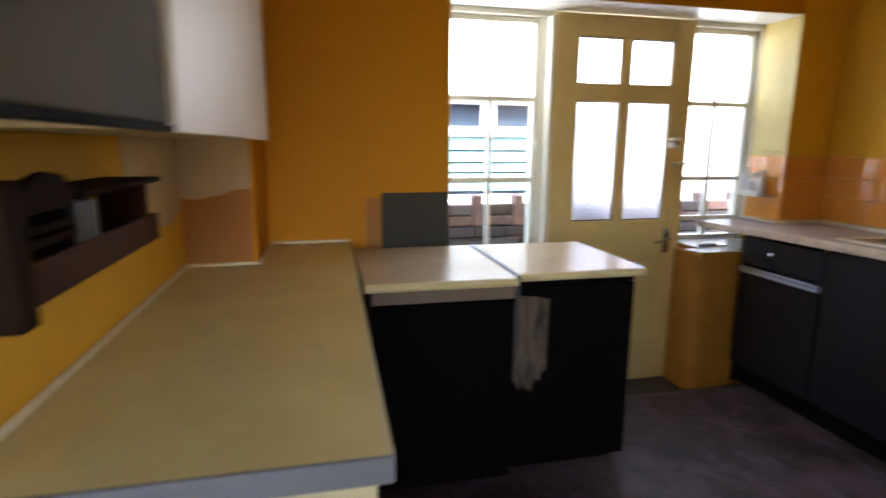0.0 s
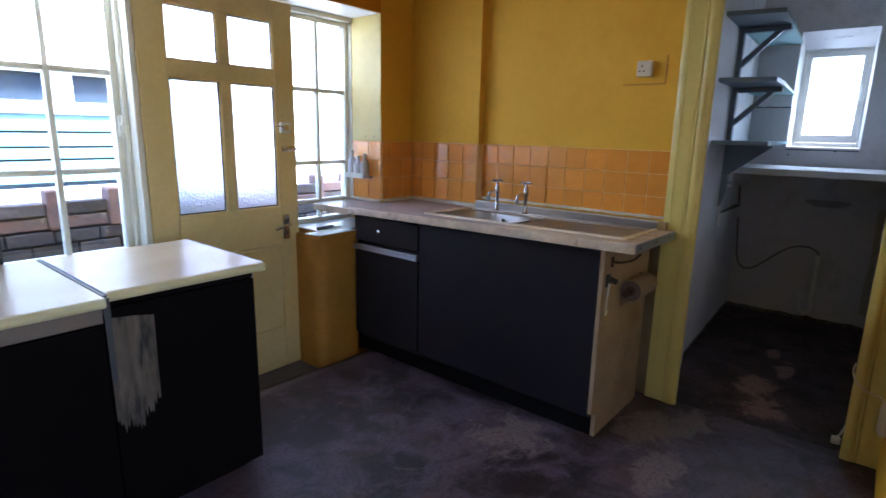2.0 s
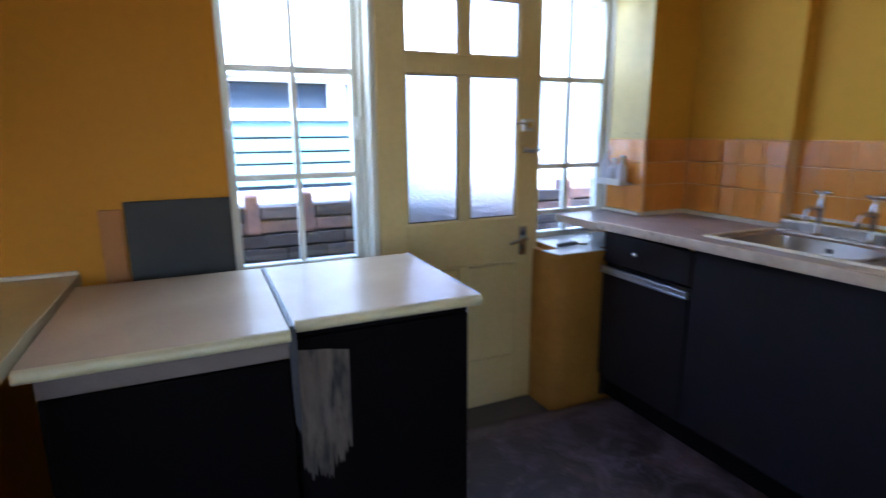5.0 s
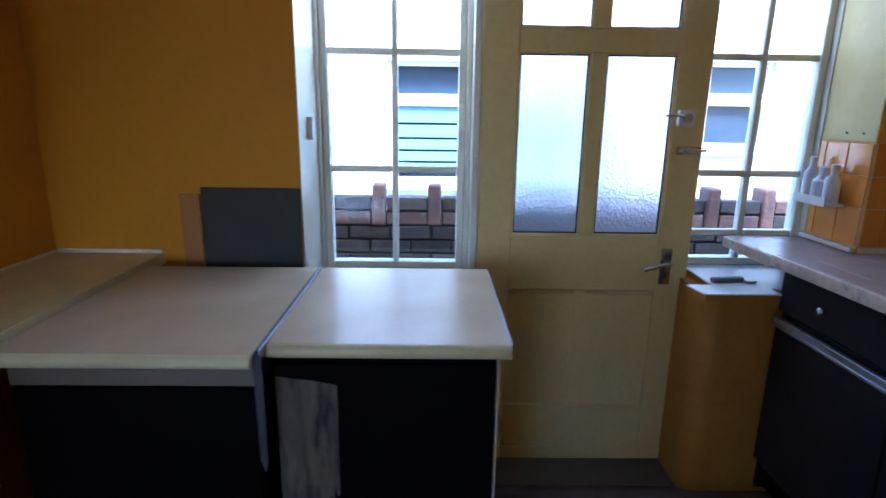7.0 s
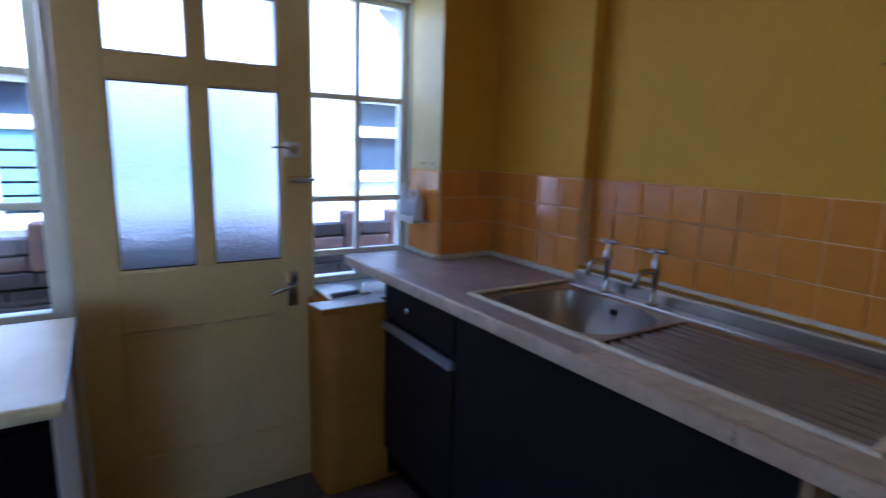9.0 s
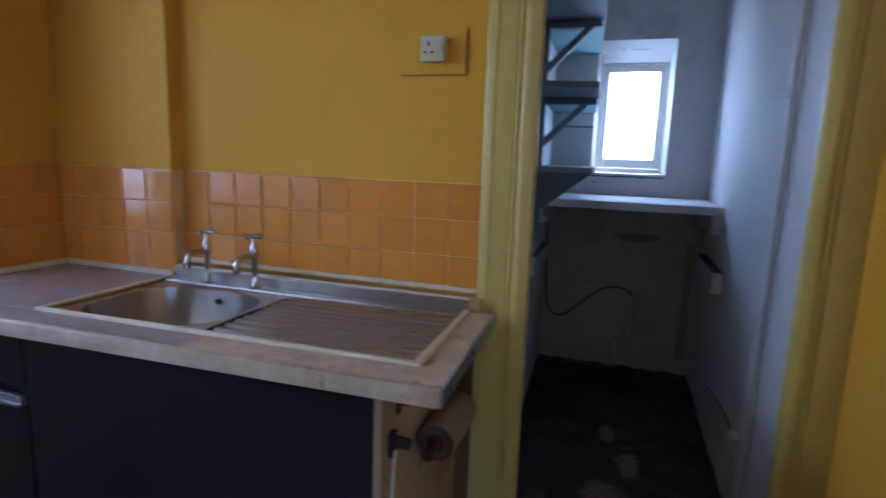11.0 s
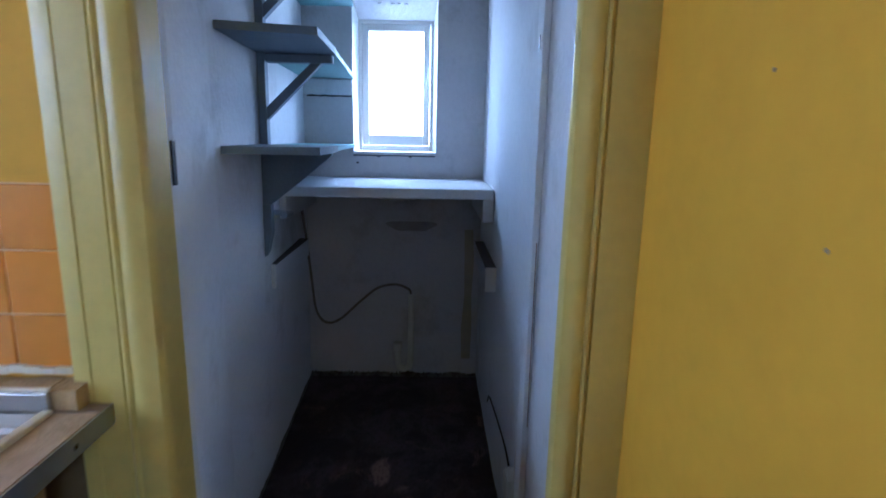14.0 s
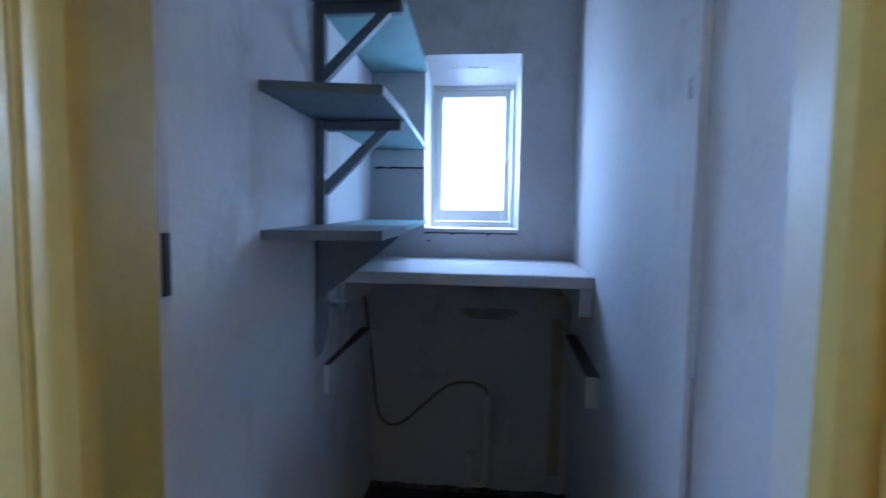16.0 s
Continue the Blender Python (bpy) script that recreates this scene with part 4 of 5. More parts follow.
# paper roll on the end panel, with hook and bottle opener
kr = thing("kitchen_roll", (2.46, 0.91, 0.62), "used brownish paper roll on a holder under the worktop", "paper roll")
RX, RY, RZ = 2.345, 0.910, 0.675
part("roll", lathe(bmesh.new(), [(0.0215, 0.004), (0.046, 0.0), (0.049, 0.004), (0.0495, 0.11), (0.0485, 0.205), (0.046, 0.21), (0.0215, 0.206)], (RX, RY, RZ), 28, (1, 0, 0)), PAPER, kr, "", True)
part("core", lathe(bmesh.new(), [(0.013, -0.006), (0.0212, -0.006), (0.0212, 0.216), (0.013, 0.216)], (RX, RY, RZ), 20, (1, 0, 0)), WOOD_RED, kr, "brown cardboard core", True)
part("roll_end", lathe(bmesh.new(), [(0.0214, 0.0), (0.0455, 0.0), (0.0455, 0.0024), (0.0214, 0.0024)], (RX - 0.0026, RY, RZ), 28, (1, 0, 0)), mat("dark_paper_end", (0.1, 0.06, 0.045), 0.9, bump=0.3), kr, "dark end of the roll", True)
part("loose_sheet", prism(bmesh.new(), [(RY + 0.047, RZ - 0.01), (RY + 0.0485, RZ - 0.01), (RY + 0.0465, RZ - 0.06), (RY + 0.0445, RZ - 0.085), (RY + 0.043, RZ - 0.084), (RY + 0.045, RZ - 0.06)], "x", RX + 0.008, RX + 0.2), PAPER, kr, "loose end of paper")
b = rod(bmesh.new(), (RX - 0.055, RY, RZ), (RX + 0.235, RY, RZ), 0.011)
rod(b, (RX - 0.062, RY, RZ), (RX - 0.05, RY, RZ), 0.0155, 0.0135)
part("spindle", b, WOOD_RED, kr, "wooden spindle", True)
part("bracket", tube(bmesh.new(), [(RX + 0.233, RY, RZ), (RX + 0.241, RY + 0.015, RZ + 0.015), (RX + 0.241, RY + 0.035, RZ + 0.025), (RX + 0.241, 0.9615, RZ + 0.025)], 0.005), RUST, kr, "", True)
hk = thing("hook", (2.25, 0.95, 0.80), "dark bent iron hook under the worktop end", "hook")
b = bx(2.215, 2.235, 0.955, 0.9615, 0.80, 0.845, 0.002)
tube(b, [(2.225, 0.957, 0.822), (2.26, 0.93, 0.818), (2.31, 0.90, 0.826), (2.35, 0.885, 0.846)], 0.0055)
part("bent_rod", b, RUST, hk, "", True)
vl = thing("bottle_opener", (2.21, 0.955, 0.62), "dark bottle opener screwed to the panel with a hanging cord", "bottle opener")
b = bx(2.172, 2.202, 0.950, 0.9615, 0.72, 0.775, 0.003)
rod(b, (2.187, 0.952, 0.755), (2.205, 0.925, 0.742), 0.013)
part("plate", b, BLACK, vl, "", True)
b = tube(bmesh.new(), [(2.182, 0.947, 0.735), (2.176, 0.950, 0.65), (2.183, 0.953, 0.595), (2.199, 0.953, 0.61)], 0.004)
part("cord", b, PLASTIC, vl, "short white cord", True)

# socket outlet on the sink wall, with the line of an old plate round it
so = thing("wall_socket", (RIGHT, 1.09, 1.675), "white single switched wall socket on the yellow wall", "socket")
part("back_box", bx(RIGHT - 0.028, RIGHT, 1.054, 1.127, 1.639, 1.711, 0.008), SOCKET, so, "", True)
part("face_plate", bx(RIGHT - 0.036, RIGHT - 0.0285, 1.053, 1.128, 1.638, 1.712, 0.0035), SOCKET, so)
part("switch", bx(RIGHT - 0.041, RIGHT - 0.036, 1.058, 1.072, 1.664, 1.69, 0.002), SOCKET, so)
for y_, z_, w_, h_ in ((1.103, 1.688, 0.006, 0.012), (1.092, 1.664, 0.009, 0.006), (1.114, 1.664, 0.009, 0.006)):
    part("pin_hole", bx(RIGHT - 0.0366, RIGHT - 0.0359, y_ - w_ / 2, y_ + w_ / 2, z_ - h_ / 2, z_ + h_ / 2), BLACK, so)
# raised strips, coloured darker than the wall to draw the ridge's shadow line
b = bx(RIGHT - 0.006, RIGHT, 0.995, 1.20, 1.602, 1.6065)
box(b, RIGHT - 0.006, RIGHT, 0.993, 0.997, 1.607, 1.735)
single("paint_ridge", b, PLASTER_RED, "ridge of old paint around the socket, its shadow line in brown", "ridge", "structure")

# soap shelf with milky bottles in the reveal
ss = thing("soap_shelf", (2.40, 2.76, 1.05), "small white plastic soap shelf fixed to the tiles", "shelf")
part("shelf", bx(2.345, 2.428, 2.675, 2.855, 1.052, 1.064, 0.005), PLASTIC, ss, "", True)
part("lip", bx(2.342, 2.3445, 2.675, 2.855, 1.052, 1.085, 0.001), PLASTIC, ss)
for y_, h_, r_ in ((2.708, 0.12, 0.027), (2.768, 0.105, 0.03), (2.828, 0.14, 0.026)):
    bt = thing("soap_bottle", (2.385, y_, 1.064), "small milky plastic soap bottle on the shelf", "bottle", "bottles on the soap shelf")
    part("bottle", lathe(bmesh.new(), [(r_ * 0.9, 0.0), (r_, 0.006), (r_, h_ * 0.7), (r_ * 0.5, h_ * 0.85), (r_ * 0.4, h_)], (2.385, y_, 1.0645), 16), MILKY, bt, "", True)
    part("cap", lathe(bmesh.new(), [(r_ * 0.5, 0.0), (r_ * 0.5, 0.016), (r_ * 0.3, 0.02)], (2.385, y_, 1.065 + h_), 14), PLASTIC, bt, "white cap", True)
sn = thing("door_sensor", (OP0 + 0.004, 2.733, 1.265), "small white alarm sensor on the window reveal", "sensor")
part("case", bx(OP0 + 0.003, OP0 + 0.023, 2.715, 2.75, 1.266, 1.346, 0.004), PLASTIC, sn, "", True)

# ---- pantry door opening: moulded architrave and lining ----
def architrave(name, y0, y1, x, label, flip):
    """A moulded upright with stepped rounds, drawn up from the floor."""
    w = y1 - y0
    pro = [(0, 0.0), (0, 0.018), (0.03, 0.021), (0.20, 0.021), (0.206, 0.0185), (0.216, 0.0185), (0.222, 0.021), (0.55, 0.022), (0.565, 0.0195), (0.58, 0.0195), (0.59, 0.024), (0.62, 0.0275),
           (0.65, 0.0265), (0.665, 0.0235), (0.68, 0.0235), (0.69, 0.027), (0.75, 0.031), (0.84, 0.031), (0.90, 0.028), (0.97, 0.026), (1.0, 0.020), (1.0, 0.0)]
    if not flip:
        pro = [q for q in pro if not 0.2 <= q[0] <= 0.23]
    o = [(x - d, (y1 - f * w) if flip else (y0 + f * w)) for f, d in pro]
    bm_ = prism(bmesh.new(), o, "z", 0.0, 2.02)
    return single(name, bm_, CREAM, label, "architrave", "structure", True)


architrave("trim_left", 0.772, 0.930, RIGHT, "cream painted moulded architrave beside the sink", True)
architrave("trim_right", SOUTH - 0.0012, 0.080, RIGHT, "cream painted moulded architrave beside the wall", False)
# telephone socket low on the wall by the pantry door, its cable round the architrave
ts = thing("telephone_socket", (2.64, SOUTH, 0.21), "small white telephone socket low on the yellow wall", "socket")
part("box", bx(2.60, 2.68, SOUTH + 0.0005, SOUTH + 0.024, 0.215, 0.335, 0.005), SOCKET, ts, "", True)
part("cover", bx(2.606, 2.674, SOUTH + 0.0245, SOUTH + 0.031, 0.225, 0.325, 0.003), SOCKET, ts, "", True)
part("cable", tube(bmesh.new(), [(2.79, 0.084, 0.43), (2.745, 0.086, 0.40), (2.732, 0.06, 0.355), (2.727, 0.02, 0.338), (2.715, -0.015, 0.335), (2.683, -0.03, 0.325)], 0.0032, 8), SOCKET, ts, "thin white cable", True)
single("trim_head", bx(RIGHT - 0.03, RIGHT, SOUTH + 0.002, 0.93, 2.022, 2.16, 0.006), CREAM, "cream painted head architrave", "architrave", "structure")
single("door_lining", bx(RIGHT + 0.001, 2.954, 0.8265, 0.8298, 0.0, 2.015), CREAM, "cream painted door lining", "door lining", "structure")
single("door_lining_far", bx(RIGHT + 0.001, 2.925, PR + 0.0005, PR + 0.004, 0.0, 2.015), FRAME_CREAM, "pale painted door lining", "door lining", "structure")
single("latch_slot", bx(2.966, 2.980, 0.8255, 0.8298, 1.268, 1.357), BLACK, "black slot of an old latch in the white jamb", "slot", "structure")
b = bx(3.19, 3.265, PR, PR + 0.018, 0.0, CEIL - 0.01, 0.003)
single("batten", b, DIRTY_WHITE, "white painted upright batten on the pantry wall", "batten", "structure")
single("batten_hole", bx(3.222, 3.232, PR + 0.0175, PR + 0.0195, 1.585, 1.62), BLACK, "dark hole in the batten", "hole", "structure")

# ---- pantry window ----
pw = thing("window_3", (PX + 0.2, 0.515, PW[2]), "small white painted pantry casement, dirty frame", "window", kind="structure")
xf = PX + 0.15
FY0, FY1, FZ0, FZ1 = 0.312, 0.722, 1.300, 1.995
def surround(b, xa, xb, y0, y1, z0, z1, w, wl):
    for q in ((y0, y0 + w, z0, z1), (y1 - w, y1, z0, z1), (y0 + w, y1 - w, z0, z0 + wl), (y0 + w, y1 - w, z1 - w, z1)):
        box(b, xa, xb, q[0], q[1], q[2], q[3], 0.003)
    return b


part("window_frame", surround(bmesh.new(), xf, xf + 0.07, FY0, FY1, FZ0, FZ1, 0.018, 0.03), WHITE, pw)
part("casement", surround(bmesh.new(), xf + 0.008, xf + 0.05, FY0 + 0.02, FY1 - 0.02, FZ0 + 0.032, FZ1 - 0.02, 0.034, 0.055), WHITE, pw, "white painted sash")
g = part("pane", bx(xf + 0.03, xf + 0.034, FY0 + 0.052, FY1 - 0.052, FZ0 + 0.085, FZ1 - 0.052), CLEAR, pw, "clear pane")
g.visible_shadow = False
b = bx(xf, xf + 0.008, FY0 + 0.026, FY0 + 0.042, 1.60, 1.66, 0.002)
tube(b, [(xf, FY0 + 0.034, 1.63), (xf - 0.02, FY0 + 0.036, 1.65), (xf - 0.025, FY0 + 0.03, 1.72)], 0.006)
part("handle", b, WHITE, pw, "painted cockspur handle", True)
part("window_sill", bx(PX - 0.018, xf - 0.001, PW[0] + 0.001, PW[1] - 0.001, PW[2] - 0.008, PW[2] + 0.008, 0.004), DIRTY_WHITE, pw, "chipped white sill")
# splayed white linings of the deep opening
b = prism(bmesh.new(), [(PX + 0.001, PW[3]), (xf + 0.07, PW[3]), (xf + 0.07, FZ1), (xf, FZ1)], "y", PW[0] + 0.001, PW[1] - 0.001)
part("splayed_head", b, DIRTY_WHITE, pw, "sloping white head with flaking paint")
b = prism(bmesh.new(), [(PX + 0.001, PW[0]), (xf + 0.07, PW[0]), (xf + 0.07, FY0), (xf, FY0)], "z", PW[2] + 0.009, PW[3] - 0.001)
prism(b, [(PX + 0.001, PW[1]), (xf + 0.07, PW[1]), (xf + 0.07, FY1), (xf, FY1)], "z", PW[2] + 0.009, PW[3] - 0.001)
part("reveal", b, WHITE, pw, "white reveals")

# ---- pantry slab, brackets and shelves ----
SX, SZ = 4.20, 1.16
sl = thing("pantry_slab", (4.5, 0.5, SZ - 0.045), "thick white painted pantry slab under the window", "slab")
part("slab", bx(SX, PX - 0.002, PR + 0.002, PL - 0.002, SZ - 0.045, SZ, 0.005), DIRTY_WHITE, sl)
for y0, y1 in ((PR + 0.002, PR + 0.05), (PL - 0.05, PL - 0.002)):
    part("bearer", bx(SX + 0.003, PX - 0.003, y0, y1, SZ - 0.145, SZ - 0.0455, 0.004), DIRTY_WHITE, sl, "white timber bearer")
for y0, y1 in ((PR + 0.001, PR + 0.047), (PL - 0.047, PL - 0.001)):
    r = thing("shelf_bearer", (4.4, (y0 + y1) / 2, 0.74), "old timber shelf bearer with a white painted end", "bearer", "pantry shelf bearers")
    part("timber", bx(4.032, 4.62, y0, y1, 0.765, 0.849, 0.003), DIRTY_WHITE, r, "white painted timber")
    part("worn_top", bx(4.026, 4.615, y0 + 0.001, y1 - 0.001, 0.8492, 0.8555, 0.001), TIMBER, r, "bare dark top")
    part("painted_end", bx(4.02, 4.0315, y0 - 0.0005, y1 + 0.0005, 0.752, 0.855, 0.003), WHITE, r, "white painted end")

# shelves along the pantry wall: a dark front board and a paler one behind it, on timber brackets
BX = 3.95
for z in (1.338, 1.69, 2.045):
    s = thing("wall_shelf", (4.1, 0.82, z), "blue-grey painted shelf along the pantry wall", "shelf", "stacked pantry shelves")
    part("front_board", prism(bmesh.new(), [(3.50, wall_y(3.50) - 0.001), (3.565, 0.655), (3.96, 0.668), (3.96, wall_y(3.96) - 0.001)], "z", z - 0.024, z), SHELF, s, "dull blue-grey front board")
    part("back_board", prism(bmesh.new(), [(3.961, wall_y(3.961) - 0.001), (3.961, 0.672), (PX - 0.003, 0.728), (PX - 0.003, wall_y(PX) - 0.001)], "z", z - 0.020, z - 0.002), SHELF_TEAL, s, "pale teal back board")
br = thing("shelf_bracket", (BX, wall_y(BX), 0.91), "dark blue-grey timber bracket frame under the shelves", "bracket")
yw = wall_y(BX) - 0.003
b = prism(bmesh.new(), [(yw, 0.905), (yw - 0.012, 0.925), (yw - 0.03, 1.0), (yw - 0.03, 1.11), (yw, 1.11)], "x", BX - 0.02, BX + 0.02)
part("post_foot", b, SHELF, br)
part("post", bx(BX - 0.02, BX + 0.02, yw - 0.03, yw, 1.316, 2.018, 0.003), SHELF, br)
part("gusset", prism(bmesh.new(), [(yw, 1.112), (yw - 0.03, 1.112), (yw - 0.265, 1.300), (yw - 0.265, 1.312), (yw, 1.312)], "x", BX - 0.016, BX + 0.016), SHELF, br, "solid triangular bracket")
for z in (1.665, 2.02):
    part("arm", bx(BX - 0.02, BX + 0.02, yw - 0.275, yw - 0.0305, z - 0.032, z - 0.001, 0.006), SHELF, br)
    part("brace", prism(bmesh.new(), [(yw - 0.031, z - 0.235), (yw - 0.031, z - 0.19), (yw - 0.195, z - 0.033), (yw - 0.235, z - 0.033)], "x", BX - 0.016, BX + 0.016), SHELF, br, "diagonal brace")

# lip of old boarding beside the window
single("plaster_lip", bx(PX - 0.010, PX - 0.001, 0.737, wall_y(PX) - 0.004, 1.588, 1.665, 0.003), DIRTY_WHITE, "raised white strip of plaster beside the window", "plaster", "structure")
o_ = [(y_, 1.586 + 0.006 * noise.noise(Vector((y_ * 30, 1, 5)))) for y_ in np.linspace(0.742, 0.975, 16)] + [(y_, 1.579 + 0.006 * noise.noise(Vector((y_ * 45, 4, 5)))) for y_ in np.linspace(0.975, 0.742, 16)]
single("crack", prism(bmesh.new(), o_, "x", PX - 0.0022, PX - 0.0008), BLACK, "ragged dark crack under the plaster strip", "crack", "structure")
for y_, z_, r_ in ((0.712, 1.238, 0.007), (0.60, 1.274, 0.008), (0.43, 1.272, 0.006)):
    o_ = [(y_ + r_ * math.cos(a_) * (1.5 + 0.7 * noise.noise(Vector((math.cos(a_), math.sin(a_), y_ * 9)))), z_ + r_ * 0.6 * math.sin(a_)) for a_ in (2 * math.pi * k_ / 14 for k_ in range(14))]
    single("paint_chip", prism(bmesh.new(), o_, "x", PX - 0.0018, PX - 0.0006), MORTAR, "dark chip in the paint below the sill", "chip", "structure")
# the shadow line below the sill, drawn as a thin dark strip
o_ = [(y_, 1.281) for y_ in np.linspace(0.295, 0.735, 18)] + [(y_, 1.275 - 0.006 * abs(noise.noise(Vector((y_ * 40, 2, 8))))) for y_ in np.linspace(0.735, 0.295, 18)]
single("sill_crack", prism(bmesh.new(), o_, "x", PX - 0.0025, PX - 0.0008), MORTAR, "ragged dark shadow line under the pantry window sill", "crack", "structure")
# waste pipe, old cable and small fittings
wp = thing("waste_pipe", (PX - 0.06, 0.45, 0.05), "white plastic waste pipe with a trap on the back wall", "pipe")
part("trap", tube(bmesh.new(), [(PX - 0.06, 0.415, 0.52), (PX - 0.06, 0.415, 0.30), (PX - 0.06, 0.418, 0.12), (PX - 0.06, 0.435, 0.085), (PX - 0.06, 0.470, 0.085), (PX - 0.06, 0.488, 0.12), (PX - 0.06, 0.490, 0.23)], 0.017, 12), PLASTIC, wp, "", True)
part("collar", rod(bmesh.new(), (PX - 0.06, 0.490, 0.19), (PX - 0.06, 0.490, 0.235), 0.025), PLASTIC, wp, "", True)
part("wall_clip", bx(PX - 0.06, PX - 0.001, 0.405, 0.425, 0.36, 0.375, 0.003), PLASTIC, wp)
cb = thing("cable", (PX - 0.03, 0.7, 0.33), "slack dark cable hanging under the slab", "cable")
part("flex", tube(bmesh.new(), [(4.55, 0.955, 1.01), (4.66, 0.965, 0.85), (4.76, 0.965, 0.60), (4.78, 0.95, 0.42), (4.78, 0.90, 0.345), (4.78, 0.82, 0.36), (4.78, 0.70, 0.47), (4.78, 0.60, 0.55), (4.78, 0.50, 0.57), (4.775, 0.43, 0.545), (4.765, 0.416, 0.515)], 0.007, 8), mat("dull_grey_brown_cable", (0.2, 0.17, 0.15), 0.6), cb, "", True)
vb = thing("stop_valve", (4.10, 0.93, 1.05), "small grey pipe valve on the wall below the shelf", "valve")
b = rod(bmesh.new(), (4.08, wall_y(4.08) - 0.002, 1.062), (4.08, 0.905, 1.058), 0.011)
rod(b, (4.04, 0.905, 1.058), (4.14, 0.905, 1.052), 0.014)
part("body", b, ALU, vb, "", True)
jb = thing("junction_box", (3.35, PR + 0.02, 0.28), "small grubby white junction box on the pantry wall", "junction box")
part("box", bx(3.31, 3.39, PR + 0.0005, PR + 0.028, 0.285, 0.365, 0.004), PLASTIC, jb, "", True)
part("cover", bx(3.316, 3.384, PR + 0.0285, PR + 0.034, 0.291, 0.359, 0.003), PLASTIC, jb, "", True)
part("wire", tube(bmesh.new(), [(3.392, PR + 0.008, 0.33), (3.55, PR + 0.006, 0.335), (3.75, PR + 0.006, 0.315), (3.95, PR + 0.006, 0.285), (4.07, PR + 0.006, 0.26), (4.12, PR + 0.006, 0.21)], 0.0035, 8), BLACK, jb, "thin dark wire along the wall", True)
part("flex", tube(bmesh.new(), [(3.31, PR + 0.012, 0.31), (3.2, PR + 0.016, 0.22), (3.08, PR + 0.025, 0.10), (2.97, 0.085, 0.03), (2.93, 0.10, 0.012)], 0.004, 8), PLASTIC, jb, "white flex to the floor", True)
part("upright_cable", tube(bmesh.new(), [(3.33, PR + 0.008, 0.362), (3.30, PR + 0.008, 0.5), (3.19, PR + 0.006, 0.62)], 0.003, 8), PLASTIC, jb, "white cable up the wall", True)
single("plug", bx(2.865, 2.905, 0.085, 0.12, 0.002, 0.03, 0.006), PLASTIC, "small white plug lying on the floor by the doorway", "plug")
tr = single("batten_cable", tube(bmesh.new(), [(3.19, PR + 0.006, 1.12), (3.185, PR + 0.006, 0.85), (3.18, PR + 0.006, 0.62)], 0.0016, 8), WORN_TOP, "thin brown cable along the batten", "cable", "structure", True)
for x_, z_ in ((2.445, 1.449), (2.33, 1.28)):
    single("wall_mark", rod(bmesh.new(), (x_, SOUTH, z_), (x_, SOUTH + 0.0012, z_), 0.0024, seg=9), WORN_TOP, "small dark screw mark on the yellow wall", "mark", "structure")

# black damp mould along the foot of the pantry walls
for y_ in (2.66, 2.74):
    single("nail", rod(bmesh.new(), (OP1 - 0.002, y_, 1.315), (OP1 - 0.010, y_, 1.317), 0.0025, seg=8), RUST, "small rusty nail in the window reveal", "nail")
MOULD = mat("black_damp_mould", (0.05, 0.042, 0.039), 0.9, second=(0.2, 0.18, 0.17), scale=22, amount=1.0, bump=0.3)
def tide(name, pts, top, n_=220):
    """A dark stain of uneven height that follows the foot of a wall through level points."""
    bm_ = bmesh.new()
    P = [Vector((*q, 0)) for q in pts]
    seg_ = [(a_, c_) for a_, c_ in zip(P, P[1:])]
    total = sum((c_ - a_).length for a_, c_ in seg_)
    lo, hi = [], []
    for k_ in range(n_ + 1):
        d_ = total * k_ / n_
        for a_, c_ in seg_:
            ln = (c_ - a_).length
            if d_ <= ln + 1e-6:
                q = a_ + (c_ - a_) * (d_ / ln)
                break
            d_ -= ln
        hgt = top * (0.6 + 0.35 * noise.noise(Vector((k_ * 0.05, top * 40, 2))) + 0.3 * noise.noise(Vector((k_ * 0.47, 7, 2))))
        lo.append(bm_.verts.new((q.x, q.y, 0.0)))
        hi.append(bm_.verts.new((q.x, q.y, max(hgt, 0.008))))
    for k_ in range(n_):
        bm_.faces.new((lo[k_], lo[k_ + 1], hi[k_ + 1], hi[k_]))
    return single(name, bm_, MOULD, "black damp mould along the foot of the wall", "stain", "structure")


tide("mould_north", [(x_, wall_y(x_) - 0.0015) for x_ in (2.99, 3.2, 3.45, 3.9, 4.4, 4.818)], 0.045)
tide("mould_east", [(PX - 0.0015, wall_y(PX) - 0.002), (PX - 0.0015, PR + 0.002)], 0.05)
tide("mould_south", [(PX - 0.002, PR + 0.0015), (2.95, PR + 0.0015)], 0.04)
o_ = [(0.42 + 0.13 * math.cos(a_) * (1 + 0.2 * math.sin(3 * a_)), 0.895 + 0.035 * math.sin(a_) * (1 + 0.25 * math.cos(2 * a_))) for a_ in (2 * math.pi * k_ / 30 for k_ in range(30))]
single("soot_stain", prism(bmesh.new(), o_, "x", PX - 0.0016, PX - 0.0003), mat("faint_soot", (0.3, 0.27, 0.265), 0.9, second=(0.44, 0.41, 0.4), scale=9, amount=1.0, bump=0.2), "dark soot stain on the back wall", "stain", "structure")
o_ = [(0.075 + 0.02 * noise.noise(Vector((z_ * 9, 0, 1))), z_) for z_ in (0.12, 0.3, 0.5, 0.7, 0.88)] + [(0.125 + 0.02 * noise.noise(Vector((z_ * 9, 3, 1))), z_) for z_ in (0.88, 0.7, 0.5, 0.3, 0.12)]
